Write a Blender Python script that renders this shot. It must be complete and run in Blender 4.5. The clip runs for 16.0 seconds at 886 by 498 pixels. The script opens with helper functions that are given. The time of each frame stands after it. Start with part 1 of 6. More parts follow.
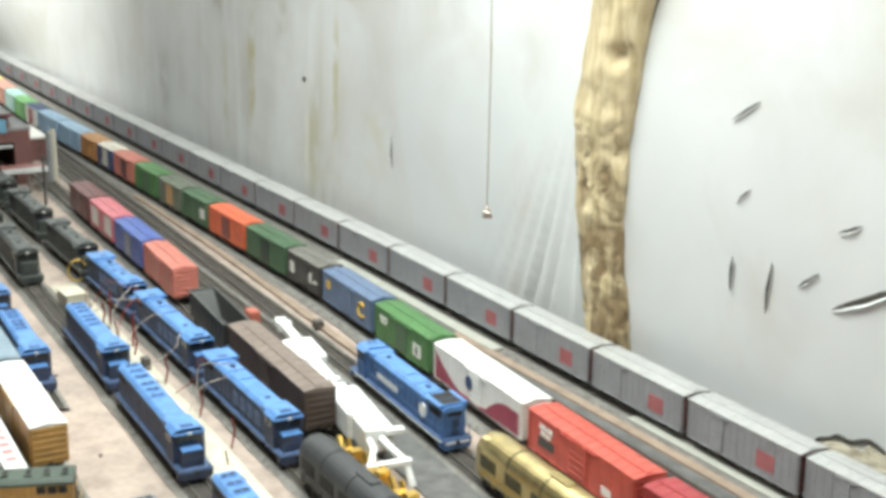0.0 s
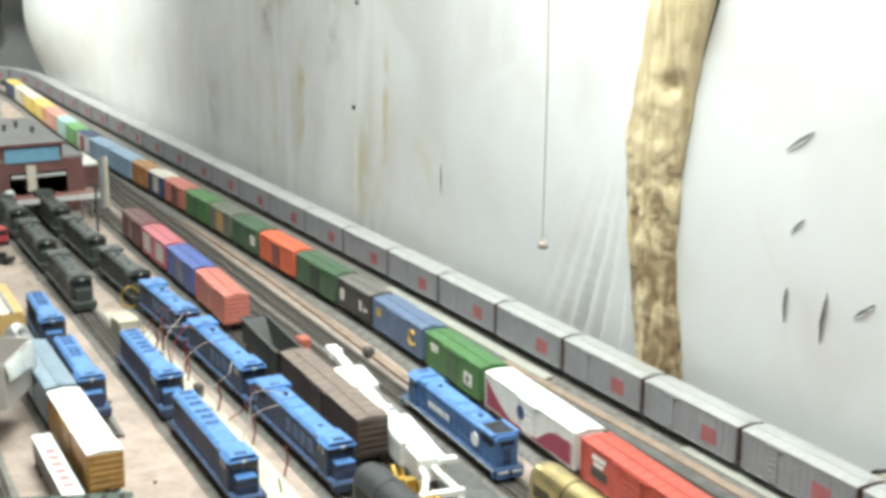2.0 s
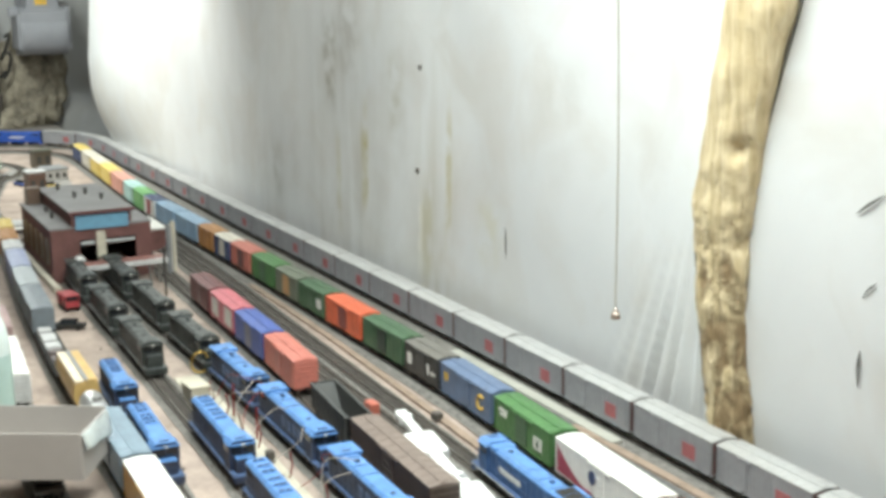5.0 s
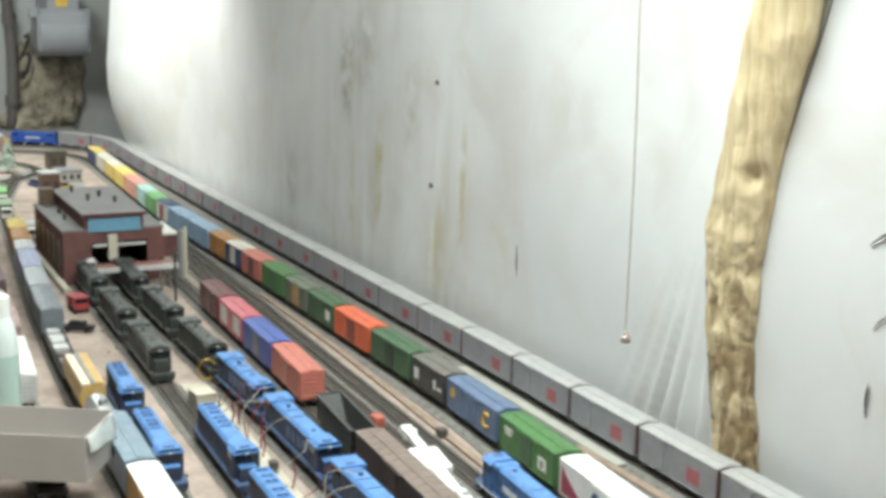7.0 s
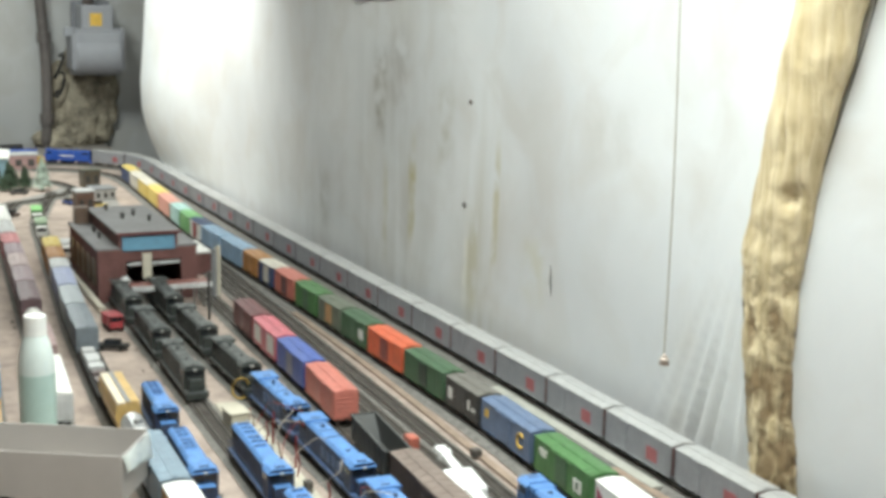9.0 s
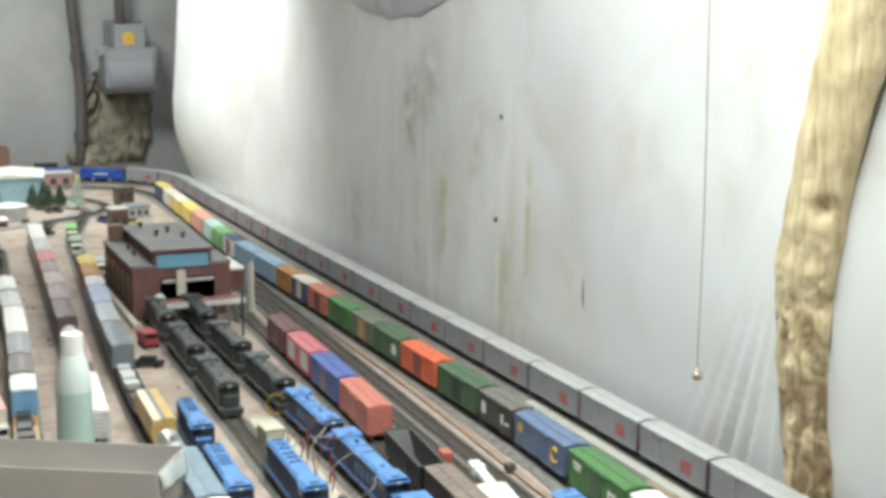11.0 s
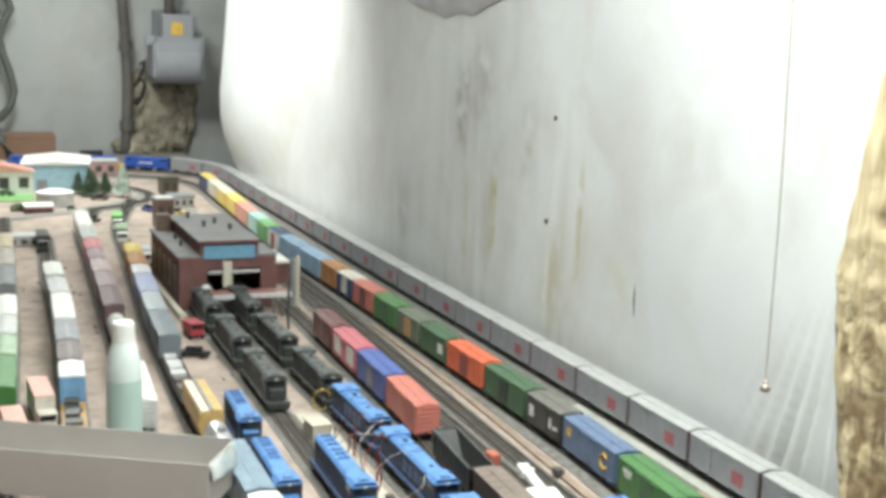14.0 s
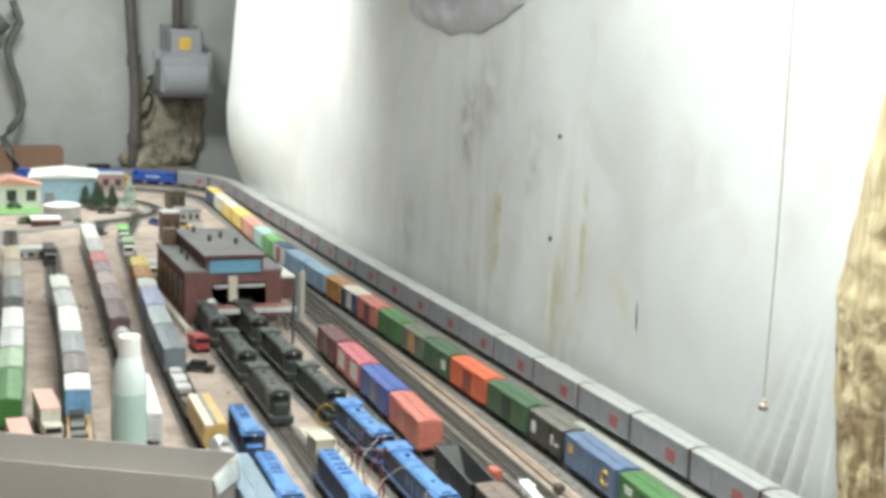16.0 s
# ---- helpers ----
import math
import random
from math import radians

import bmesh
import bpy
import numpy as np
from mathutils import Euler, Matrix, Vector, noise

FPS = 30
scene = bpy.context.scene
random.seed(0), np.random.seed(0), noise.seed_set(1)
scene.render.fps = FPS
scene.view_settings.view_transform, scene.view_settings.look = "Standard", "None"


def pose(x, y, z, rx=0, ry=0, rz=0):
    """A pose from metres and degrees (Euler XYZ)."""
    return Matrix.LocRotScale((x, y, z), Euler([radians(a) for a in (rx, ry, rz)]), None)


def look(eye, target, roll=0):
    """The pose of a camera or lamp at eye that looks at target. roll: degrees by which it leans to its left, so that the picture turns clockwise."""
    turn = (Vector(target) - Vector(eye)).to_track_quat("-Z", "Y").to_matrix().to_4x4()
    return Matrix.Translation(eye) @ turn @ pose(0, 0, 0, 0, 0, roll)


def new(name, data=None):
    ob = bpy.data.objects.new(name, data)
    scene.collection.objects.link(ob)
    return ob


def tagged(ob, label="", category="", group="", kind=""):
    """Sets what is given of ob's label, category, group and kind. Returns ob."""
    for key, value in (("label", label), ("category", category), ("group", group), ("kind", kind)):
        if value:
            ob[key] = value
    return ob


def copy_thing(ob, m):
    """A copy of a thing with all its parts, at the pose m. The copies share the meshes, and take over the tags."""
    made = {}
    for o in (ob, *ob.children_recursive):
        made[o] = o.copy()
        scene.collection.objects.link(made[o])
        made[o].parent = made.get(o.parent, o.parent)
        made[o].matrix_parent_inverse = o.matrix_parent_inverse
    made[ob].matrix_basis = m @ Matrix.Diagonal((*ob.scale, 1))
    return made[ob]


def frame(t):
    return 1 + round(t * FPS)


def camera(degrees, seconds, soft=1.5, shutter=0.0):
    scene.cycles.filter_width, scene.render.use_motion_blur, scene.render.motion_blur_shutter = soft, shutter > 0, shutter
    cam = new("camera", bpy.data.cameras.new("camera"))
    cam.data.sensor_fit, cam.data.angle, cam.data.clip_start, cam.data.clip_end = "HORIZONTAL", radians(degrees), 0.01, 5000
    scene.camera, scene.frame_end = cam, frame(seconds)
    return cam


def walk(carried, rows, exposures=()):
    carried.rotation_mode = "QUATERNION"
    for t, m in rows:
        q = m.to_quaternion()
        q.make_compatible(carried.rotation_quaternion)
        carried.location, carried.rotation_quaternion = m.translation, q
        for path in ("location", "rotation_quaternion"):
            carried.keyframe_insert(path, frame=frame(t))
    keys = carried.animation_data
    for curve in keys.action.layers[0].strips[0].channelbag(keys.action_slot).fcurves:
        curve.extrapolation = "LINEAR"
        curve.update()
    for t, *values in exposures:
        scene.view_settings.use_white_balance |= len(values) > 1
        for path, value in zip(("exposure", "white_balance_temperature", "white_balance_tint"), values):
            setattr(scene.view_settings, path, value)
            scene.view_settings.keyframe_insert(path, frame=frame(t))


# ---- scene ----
# camera: seconds, place, then degrees of yaw, pitch and roll
cam = camera(36.897, 16.0, soft=4.0)
PATH = [
    (0.0, 0.0321, -0.0062, 0.5430, -30.518, -15.179, -0.528),
    (0.5, 0.0258, -0.0027, 0.5455, -29.902, -14.823, -0.843),
    (1.0, 0.0221, -0.0017, 0.5506, -29.232, -14.260, -0.897),
    (1.5, 0.0234, -0.0028, 0.5480, -29.006, -14.561, -0.594),
    (2.0, 0.0208, -0.0036, 0.5487, -28.654, -14.133, -0.221),
    (2.5, 0.0235, -0.0055, 0.5540, -28.247, -14.081, 0.300),
    (3.0, 0.0169, -0.0116, 0.5561, -27.887, -13.257, 0.145),
    (3.5, 0.0114, -0.0048, 0.5551, -27.387, -13.373, 0.335),
    (4.0, 0.0087, -0.0026, 0.5607, -26.961, -12.612, 0.573),
    (4.5, 0.0049, -0.0046, 0.5626, -26.764, -12.100, 0.627),
    (5.0, 0.0058, -0.0035, 0.5664, -26.177, -11.864, 0.983),
    (7.5, 0.0021, -0.0024, 0.5689, -25.648, -11.084, -1.301),
    (8.0, -0.0028, -0.0090, 0.5713, -25.152, -10.949, -0.962),
    (8.5, -0.0013, 0.0027, 0.5711, -24.773, -10.655, -0.973),
    (11.0, -0.0034, -0.0021, 0.5747, -23.052, -9.955, -0.099),
    (11.5, -0.0087, -0.0047, 0.5782, -22.689, -9.164, -0.331),
    (12.0, -0.0086, -0.0081, 0.5760, -22.910, -9.381, -1.083),
    (12.5, -0.0120, -0.0014, 0.5775, -22.743, -9.625, -1.002),
    (13.0, -0.0172, 0.0057, 0.5737, -22.395, -9.738, -1.341),
    (13.5, -0.0268, 0.0177, 0.5727, -21.865, -9.785, -1.676),
    (14.0, -0.0242, 0.0184, 0.5735, -21.600, -10.028, -1.744),
    (14.5, -0.0210, 0.0119, 0.5696, -21.744, -9.720, -2.366),
    (15.0, -0.0214, 0.0096, 0.5732, -21.739, -9.678, -2.400),
    (15.5, -0.0232, 0.0060, 0.5784, -21.638, -9.707, -2.129),
    (16.0, -0.0269, 0.0055, 0.5781, -21.333, -9.387, -2.144),
]
walk(cam, [(t, pose(x, y, z, 90 + pitch, 0, yaw) @ pose(0, 0, 0, 0, 0, -roll)) for t, x, y, z, yaw, pitch, roll in PATH],
     exposures=[(0, 0.62), (1.5, 0.65), (3, 0.73), (4, 0.72), (4.5, 0.6), (5, 0.55), (7.5, 0.42), (8.5, 0.41), (11, 0.40), (12.5, 0.4), (13, 0.42), (13.5, 0.56), (16, 0.56)])

# ---- light ----
world = bpy.data.worlds.new("world")
scene.world = world
world.use_nodes = True
world.node_tree.nodes["Background"].inputs[0].default_value = (0.9, 0.95, 1.0, 1)
world.node_tree.nodes["Background"].inputs[1].default_value = 0.15


def lamp(kind, place, target, watts, color=(1, 0.97, 0.92), size=0.1, size_y=0.1, spot=60, spread=180):
    data = bpy.data.lights.new(kind.lower() + "_lamp", kind)
    data.energy, data.color = watts, color
    if kind == "AREA":
        data.shape, data.size, data.size_y, data.spread = "RECTANGLE", size, size_y, radians(spread)
    else:
        data.shadow_soft_size = size
    if kind == "SPOT":
        data.spot_size, data.spot_blend = radians(spot), 1.0
    ob = new("unseen_lamp", data)
    ob.matrix_world = look(place, target)
    return ob


LAMP_TINT = (0.925, 1.0, 0.965)
lamp("AREA", (0.5, 1.4, 1.16), (0.52, 1.5, 0), 29.0, LAMP_TINT, 0.5, 2.0)
# unseen narrow-spread lamp, added to light the yard and spare the wall
lamp("AREA", (0.72, 2.45, 1.14), (-0.15, 2.45, 0), 3.3, LAMP_TINT, 0.15, 1.1, spread=122)
# unseen fill lamp, added to brighten the far end and its wall
lamp("AREA", (0.3, 4.0, 1.16), (0.3, 4.1, 0), 15.5, LAMP_TINT, 0.4, 0.4)
# unseen lamp that throws an oval pool of light on the far wall stretch
lamp("SPOT", (0.3, 3.46, 0.95), (0.945, 3.5, 0.47), 26, (0.98, 1.0, 0.95), 0.05, spot=84)

# ---- materials ----
MATS = {}


def mat(name, color, rough=0.5, metal=0.0, vary=0.18, scale=120.0, bump=0.15, dirt=0.0, spec=0.5, depth=0.002):
    """A painted or raw surface: two scales of noise in the colour, fine relief, and grime of its own shape."""
    if name in MATS:
        return MATS[name]
    m = MATS[name] = bpy.data.materials.new(name)
    m.use_nodes = True
    nt = m.node_tree
    n, l = nt.nodes, nt.links
    bsdf = n["Principled BSDF"]
    bsdf.inputs["Roughness"].default_value, bsdf.inputs["Metallic"].default_value = rough, metal
    bsdf.inputs["Specular IOR Level"].default_value = spec
    tc = n.new("ShaderNodeTexCoord")
    info = n.new("ShaderNodeObjectInfo")
    fine, broad = n.new("ShaderNodeTexNoise"), n.new("ShaderNodeTexNoise")
    fine.inputs["Scale"].default_value, fine.inputs["Detail"].default_value = scale * 4, 5
    broad.inputs["Scale"].default_value, broad.inputs["Detail"].default_value = scale * 0.4, 4
    shift = n.new("ShaderNodeVectorMath")
    shift.operation = "ADD"
    wide = n.new("ShaderNodeVectorMath")
    wide.operation = "SCALE"
    wide.inputs[0].default_value = (7, 13, 5)
    l.new(info.outputs["Random"], wide.inputs["Scale"])
    l.new(tc.outputs["Object"], shift.inputs[0])
    l.new(wide.outputs[0], shift.inputs[1])
    for t in (fine, broad):
        l.new(shift.outputs[0], t.inputs["Vector"])
    mix = n.new("ShaderNodeMath")
    mix.operation = "ADD"
    half = n.new("ShaderNodeMath")
    half.operation, half.inputs[1].default_value = "MULTIPLY", 0.5
    l.new(fine.outputs["Fac"], half.inputs[0])
    l.new(half.outputs[0], mix.inputs[0])
    l.new(broad.outputs["Fac"], mix.inputs[1])
    ramp = n.new("ShaderNodeMapRange")
    ramp.inputs["From Min"].default_value, ramp.inputs["From Max"].default_value = 0.45, 1.05
    ramp.inputs["To Min"].default_value, ramp.inputs["To Max"].default_value = 1 - vary, 1 + vary
    l.new(mix.outputs[0], ramp.inputs["Value"])
    tint = n.new("ShaderNodeVectorMath")
    tint.operation = "SCALE"
    tint.inputs[0].default_value = color[:3]
    l.new(ramp.outputs[0], tint.inputs["Scale"])
    out = tint.outputs[0]
    if dirt:
        grime = n.new("ShaderNodeTexNoise")
        grime.inputs["Scale"].default_value, grime.inputs["Detail"].default_value = scale * 0.9, 8
        l.new(shift.outputs[0], grime.inputs["Vector"])
        gr = n.new("ShaderNodeMapRange")
        gr.inputs["From Min"].default_value, gr.inputs["From Max"].default_value = 0.5, 0.72
        gr.inputs["To Max"].default_value = dirt
        l.new(grime.outputs["Fac"], gr.inputs["Value"])
        mx = n.new("ShaderNodeMix")
        mx.data_type = "RGBA"
        mx.inputs["B"].default_value = (0.05, 0.04, 0.03, 1)
        l.new(gr.outputs[0], mx.inputs["Factor"])
        l.new(out, mx.inputs["A"])
        out = mx.outputs["Result"]
    l.new(out, bsdf.inputs["Base Color"])
    if bump:
        b = n.new("ShaderNodeBump")
        b.inputs["Strength"].default_value, b.inputs["Distance"].default_value = bump, depth
        l.new(mix.outputs[0], b.inputs["Height"])
        l.new(b.outputs["Normal"], bsdf.inputs["Normal"])
    return m


def paint(name, r, g, b, dull=0.1, glare_lift=0.0, **kw):
    """Model paint from a 0 to 255 colour, greyed and lifted for veiling glare."""
    mean = (r + g + b) / 3
    r, g, b = (c + (mean - c) * dull + (255 - c) * glare_lift for c in (r, g, b))
    lin = [(c / 255 / 12.92 if c < 10 else ((c / 255 + 0.055) / 1.055) ** 2.4) for c in (r, g, b)]
    return mat(name, lin, **kw)


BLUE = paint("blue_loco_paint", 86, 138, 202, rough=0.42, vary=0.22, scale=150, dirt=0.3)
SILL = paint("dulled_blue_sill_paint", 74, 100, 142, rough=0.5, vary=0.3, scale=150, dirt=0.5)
# side paint: weathered, and darker than the tops to carry the side shade
BLUE_SHADED = paint("dark_blue_weathered_shade", 52, 64, 92, rough=0.6, vary=0.55, scale=150, dirt=0.7)
BLUE_BRIGHT = paint("train_blue_paint", 48, 88, 178, rough=0.35)
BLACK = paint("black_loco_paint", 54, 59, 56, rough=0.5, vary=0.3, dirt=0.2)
SOOT = paint("black_underframe", 40, 38, 35, rough=0.75, vary=0.3)
STEEL = mat("blackened_wheel_steel", (0.12, 0.11, 0.1), rough=0.4, metal=0.7)
WHITE = paint("white_paint", 232, 230, 224, rough=0.5, vary=0.06, dirt=0.08)
GLASS = mat("dark_cab_glass", (0.02, 0.022, 0.025), rough=0.1, bump=0)
RAIL = mat("nickel_rail", (0.3, 0.28, 0.25), rough=0.35, metal=0.8)
TIE = paint("brown_black_tie", 92, 86, 80, rough=0.85, vary=0.3)
BALLAST = paint("grey_ballast", 132, 128, 122, rough=0.95, vary=0.4, scale=300, bump=0.7, depth=0.004)
BOARD = paint("pinkish_tan_board", 178, 159, 146, rough=0.92, vary=0.26, scale=34, bump=0.5, dirt=0.32)
RED_PLATE = paint("faded_red_panel", 174, 100, 102, rough=0.6, dirt=0.1)
GREY = paint("silver_grey_car_paint", 156, 157, 161, rough=0.42, metal=0.15, vary=0.12, dirt=0.12)
# roof grey is raised above the sides to carry lamp light on top
GREY_ROOF = paint("lit_grey_roof", 196, 196, 194, rough=0.36, metal=0.3, vary=0.1, dirt=0.1)
YELLOW = paint("yellow_detail_paint", 226, 180, 66, rough=0.5)
BRASS = mat("polished_brass", (0.72, 0.55, 0.25), rough=0.28, metal=1.0, vary=0.2)
GOLD = mat("bright_brass_parts", (0.85, 0.58, 0.16), rough=0.3, metal=1.0, vary=0.25)

# ---- mesh helpers ----


def box(bm, x0, x1, y0, y1, z0, z1, bev=0.0):
    vs = bmesh.ops.create_cube(bm, size=1, matrix=Matrix.Translation(((x0 + x1) / 2, (y0 + y1) / 2, (z0 + z1) / 2)) @ Matrix.Diagonal((x1 - x0, y1 - y0, z1 - z0, 1)))["verts"]
    if bev:
        es = {e for v in vs for e in v.link_edges}
        bmesh.ops.bevel(bm, geom=list(es), offset=bev, segments=2, affect="EDGES", profile=0.6)


def cyl(bm, p0, p1, r, seg=12, r2=None):
    p0, p1 = Vector(p0), Vector(p1)
    d = p1 - p0
    m = Matrix.Translation((p0 + p1) / 2) @ d.to_track_quat("Z", "Y").to_matrix().to_4x4()
    bmesh.ops.create_cone(bm, cap_ends=True, segments=seg, radius1=r, radius2=r if r2 is None else r2, depth=d.length, matrix=m)


def ball(bm, p, r, sub=2, squash=(1, 1, 1)):
    bmesh.ops.create_icosphere(bm, subdivisions=sub, radius=r, matrix=Matrix.Translation(p) @ Matrix.Diagonal((*squash, 1)))


def prism(bm, shape, y0, y1):
    """A closed outline of (x, z) drawn out along y."""
    a = [bm.verts.new((x, y0, z)) for x, z in shape]
    b = [bm.verts.new((x, y1, z)) for x, z in shape]
    k = len(shape)
    bm.faces.new(a)
    bm.faces.new(b[::-1])
    for i in range(k):
        bm.faces.new((a[i], b[i], b[(i + 1) % k], a[(i + 1) % k]))


def loft(bm, sections):
    """One closed skin over outlines that stand one behind the other; each section is a list of (x, y, z)."""
    rings = [[bm.verts.new(p) for p in s] for s in sections]
    k = len(rings[0])
    for a, b in zip(rings, rings[1:]):
        for i in range(k):
            bm.faces.new((a[i], a[(i + 1) % k], b[(i + 1) % k], b[i]))
    bm.faces.new(rings[0][::-1])
    bm.faces.new(rings[-1])


def steps(lo, hi, marks, half):
    """Places along a line where a raised rib begins and ends: (place, raised)."""
    out = [(lo, 0)]
    for c in marks:
        out += [(c - half, 0), (c - half * 0.7, 1), (c + half * 0.7, 1), (c + half, 0)]
    return [p for p in out if lo <= p[0] <= hi] + [(hi, 0)]


def tube(bm, pts, r, seg=6):
    pts = [Vector(p) for p in pts]
    rings = []
    for i, p in enumerate(pts):
        d = (pts[min(i + 1, len(pts) - 1)] - pts[max(i - 1, 0)]).normalized()
        q = Vector((0, 0, 1)).rotation_difference(d).to_matrix()
        rings.append([bm.verts.new(p + q @ Vector((r * math.cos(a * 2 * math.pi / seg), r * math.sin(a * 2 * math.pi / seg), 0))) for a in range(seg)])
    for a, b in zip(rings, rings[1:]):
        for i in range(seg):
            bm.faces.new((a[i], a[(i + 1) % seg], b[(i + 1) % seg], b[i]))
    bm.faces.new(rings[0][::-1])
    bm.faces.new(rings[-1])


def finish(name, bm, smooth=False):
    bmesh.ops.recalc_face_normals(bm, faces=bm.faces)
    me = bpy.data.meshes.new(name)
    bm.to_mesh(me)
    bm.free()
    if smooth:
        for p in me.polygons:
            p.use_smooth = True
    return me


def part(name, bm, material, parent=None, label="", smooth=False, m=None):
    me = bm if isinstance(bm, bpy.types.Mesh) else finish(name, bm, smooth)
    if not me.materials:
        me.materials.append(material)
    ob = new(name, me)
    ob.parent = parent
    if m is not None:
        ob.matrix_basis = m
    if label:
        ob["label"] = label
    return ob


def boxes(name, items, material, parent=None, label="", bev=0.0):
    bm = bmesh.new()
    for it in items:
        box(bm, *it, bev=bev)
    return part(name, bm, material, parent, label)


def thing(name, m, label, category, group="", kind=""):
    ob = new(name)
    ob.empty_display_size = 0.02
    ob.matrix_basis = m
    return tagged(ob, label, category, group, kind)


# ---- tracks ----
RAIL_TOP = 0.0078


def spline(pts, step=0.02):
    p = np.array(pts, float)
    s = np.r_[0, np.cumsum(np.linalg.norm(np.diff(p, axis=0), axis=1))]
    u = np.linspace(0, s[-1], max(2, int(s[-1] / step)))
    q = np.stack([np.interp(u, s, p[:, 0]), np.interp(u, s, p[:, 1])], 1)
    for _ in range(30):
        q[1:-1] = (q[:-2] + 2 * q[1:-1] + q[2:]) / 4
    return q


def arc(cx, cy, r, a0, a1, k=16):
    return [(cx + r * math.cos(radians(a)), cy + r * math.sin(radians(a))) for a in np.linspace(a0, a1, k)]


LINES = {
    "wall": [(0.872, -0.3), (0.886, 0.9), (0.896, 1.6), (0.896, 3.0), (0.9, 3.9)] + arc(0.44, 4.3, 0.47, 5, 88) + [(-0.8, 4.78)],
    "mixed": [(0.69, -0.2), (0.722, 0.8), (0.735, 1.0), (0.75, 1.2), (0.768, 1.52), (0.767, 2.4), (0.757, 3.1), (0.785, 3.7), (0.805, 4.15)] + arc(0.45, 4.25, 0.36, 10, 85) + [(-0.8, 4.62)],
    "passing": [(0.78, 0.2), (0.812, 0.95), (0.828, 1.5), (0.832, 2.2), (0.83, 3.2), (0.845, 4.0)],
    "siding_a": [(0.622, 0.2), (0.648, 0.85), (0.677, 1.25), (0.695, 1.8), (0.715, 2.4), (0.735, 3.2)],
    "siding_b": [(0.645, 1.32), (0.655, 1.7), (0.672, 2.1), (0.69, 2.6), (0.72, 3.2)],
    "coral": [(0.535, 0.2), (0.552, 0.9), (0.567, 1.3), (0.601, 1.7), (0.619, 2.2), (0.645, 2.9), (0.68, 3.4)],
    "stall_two": [(0.49, 0.2), (0.509, 1.05), (0.52, 1.5), (0.517, 2.2), (0.53, 2.9)],
    "stall_one": [(0.37, 0.3), (0.41, 1.0), (0.429, 1.5), (0.442, 2.0), (0.462, 2.9)],
    "ready": [(0.3435, 1.34), (0.345, 1.4), (0.366, 1.8)],
    "yard_a": [(0.28, 0.4), (0.302, 1.2), (0.313, 1.6), (0.322, 1.9), (0.345, 2.3), (0.385, 2.8), (0.44, 3.5), (0.55, 4.0)],
    "yard_b": [(0.19, 0.9), (0.235, 1.7), (0.27, 2.2), (0.292, 2.55), (0.318, 3.0), (0.345, 3.5), (0.42, 3.8)],
    "yard_c": [(0.08, 0.9), (0.15, 1.75), (0.17, 2.0), (0.197, 2.4), (0.212, 2.8), (0.25, 3.4)],
    "yard_d": [(0.02, 1.2), (0.075, 2.0), (0.1, 2.35), (0.14, 3.1), (0.17, 3.7)],
    "loop": arc(0.33, 4.1, 0.3, -75, 80, 20),
}
RUN = {k: spline(v) for k, v in LINES.items()}
BEDS = {"wall": 0.052, "mixed": 0.05, "loop": 0.045}


def strip(bm, q, off0, off1, z, thick):
    d = np.gradient(q, axis=0)
    nrm = np.stack([d[:, 1], -d[:, 0]], 1) / np.linalg.norm(d, axis=1)[:, None]
    rows = []
    for p, n in zip(q, nrm):
        a, b = p + n * off0, p + n * off1
        rows.append([bm.verts.new((*a, z)), bm.verts.new((*a, z + thick)), bm.verts.new((*b, z + thick)), bm.verts.new((*b, z))])
    for r, s in zip(rows, rows[1:]):
        for i in range(4):
            bm.faces.new((r[i], r[(i + 1) % 4], s[(i + 1) % 4], s[i]))
    bm.faces.new(rows[0])
    bm.faces.new(rows[-1][::-1])


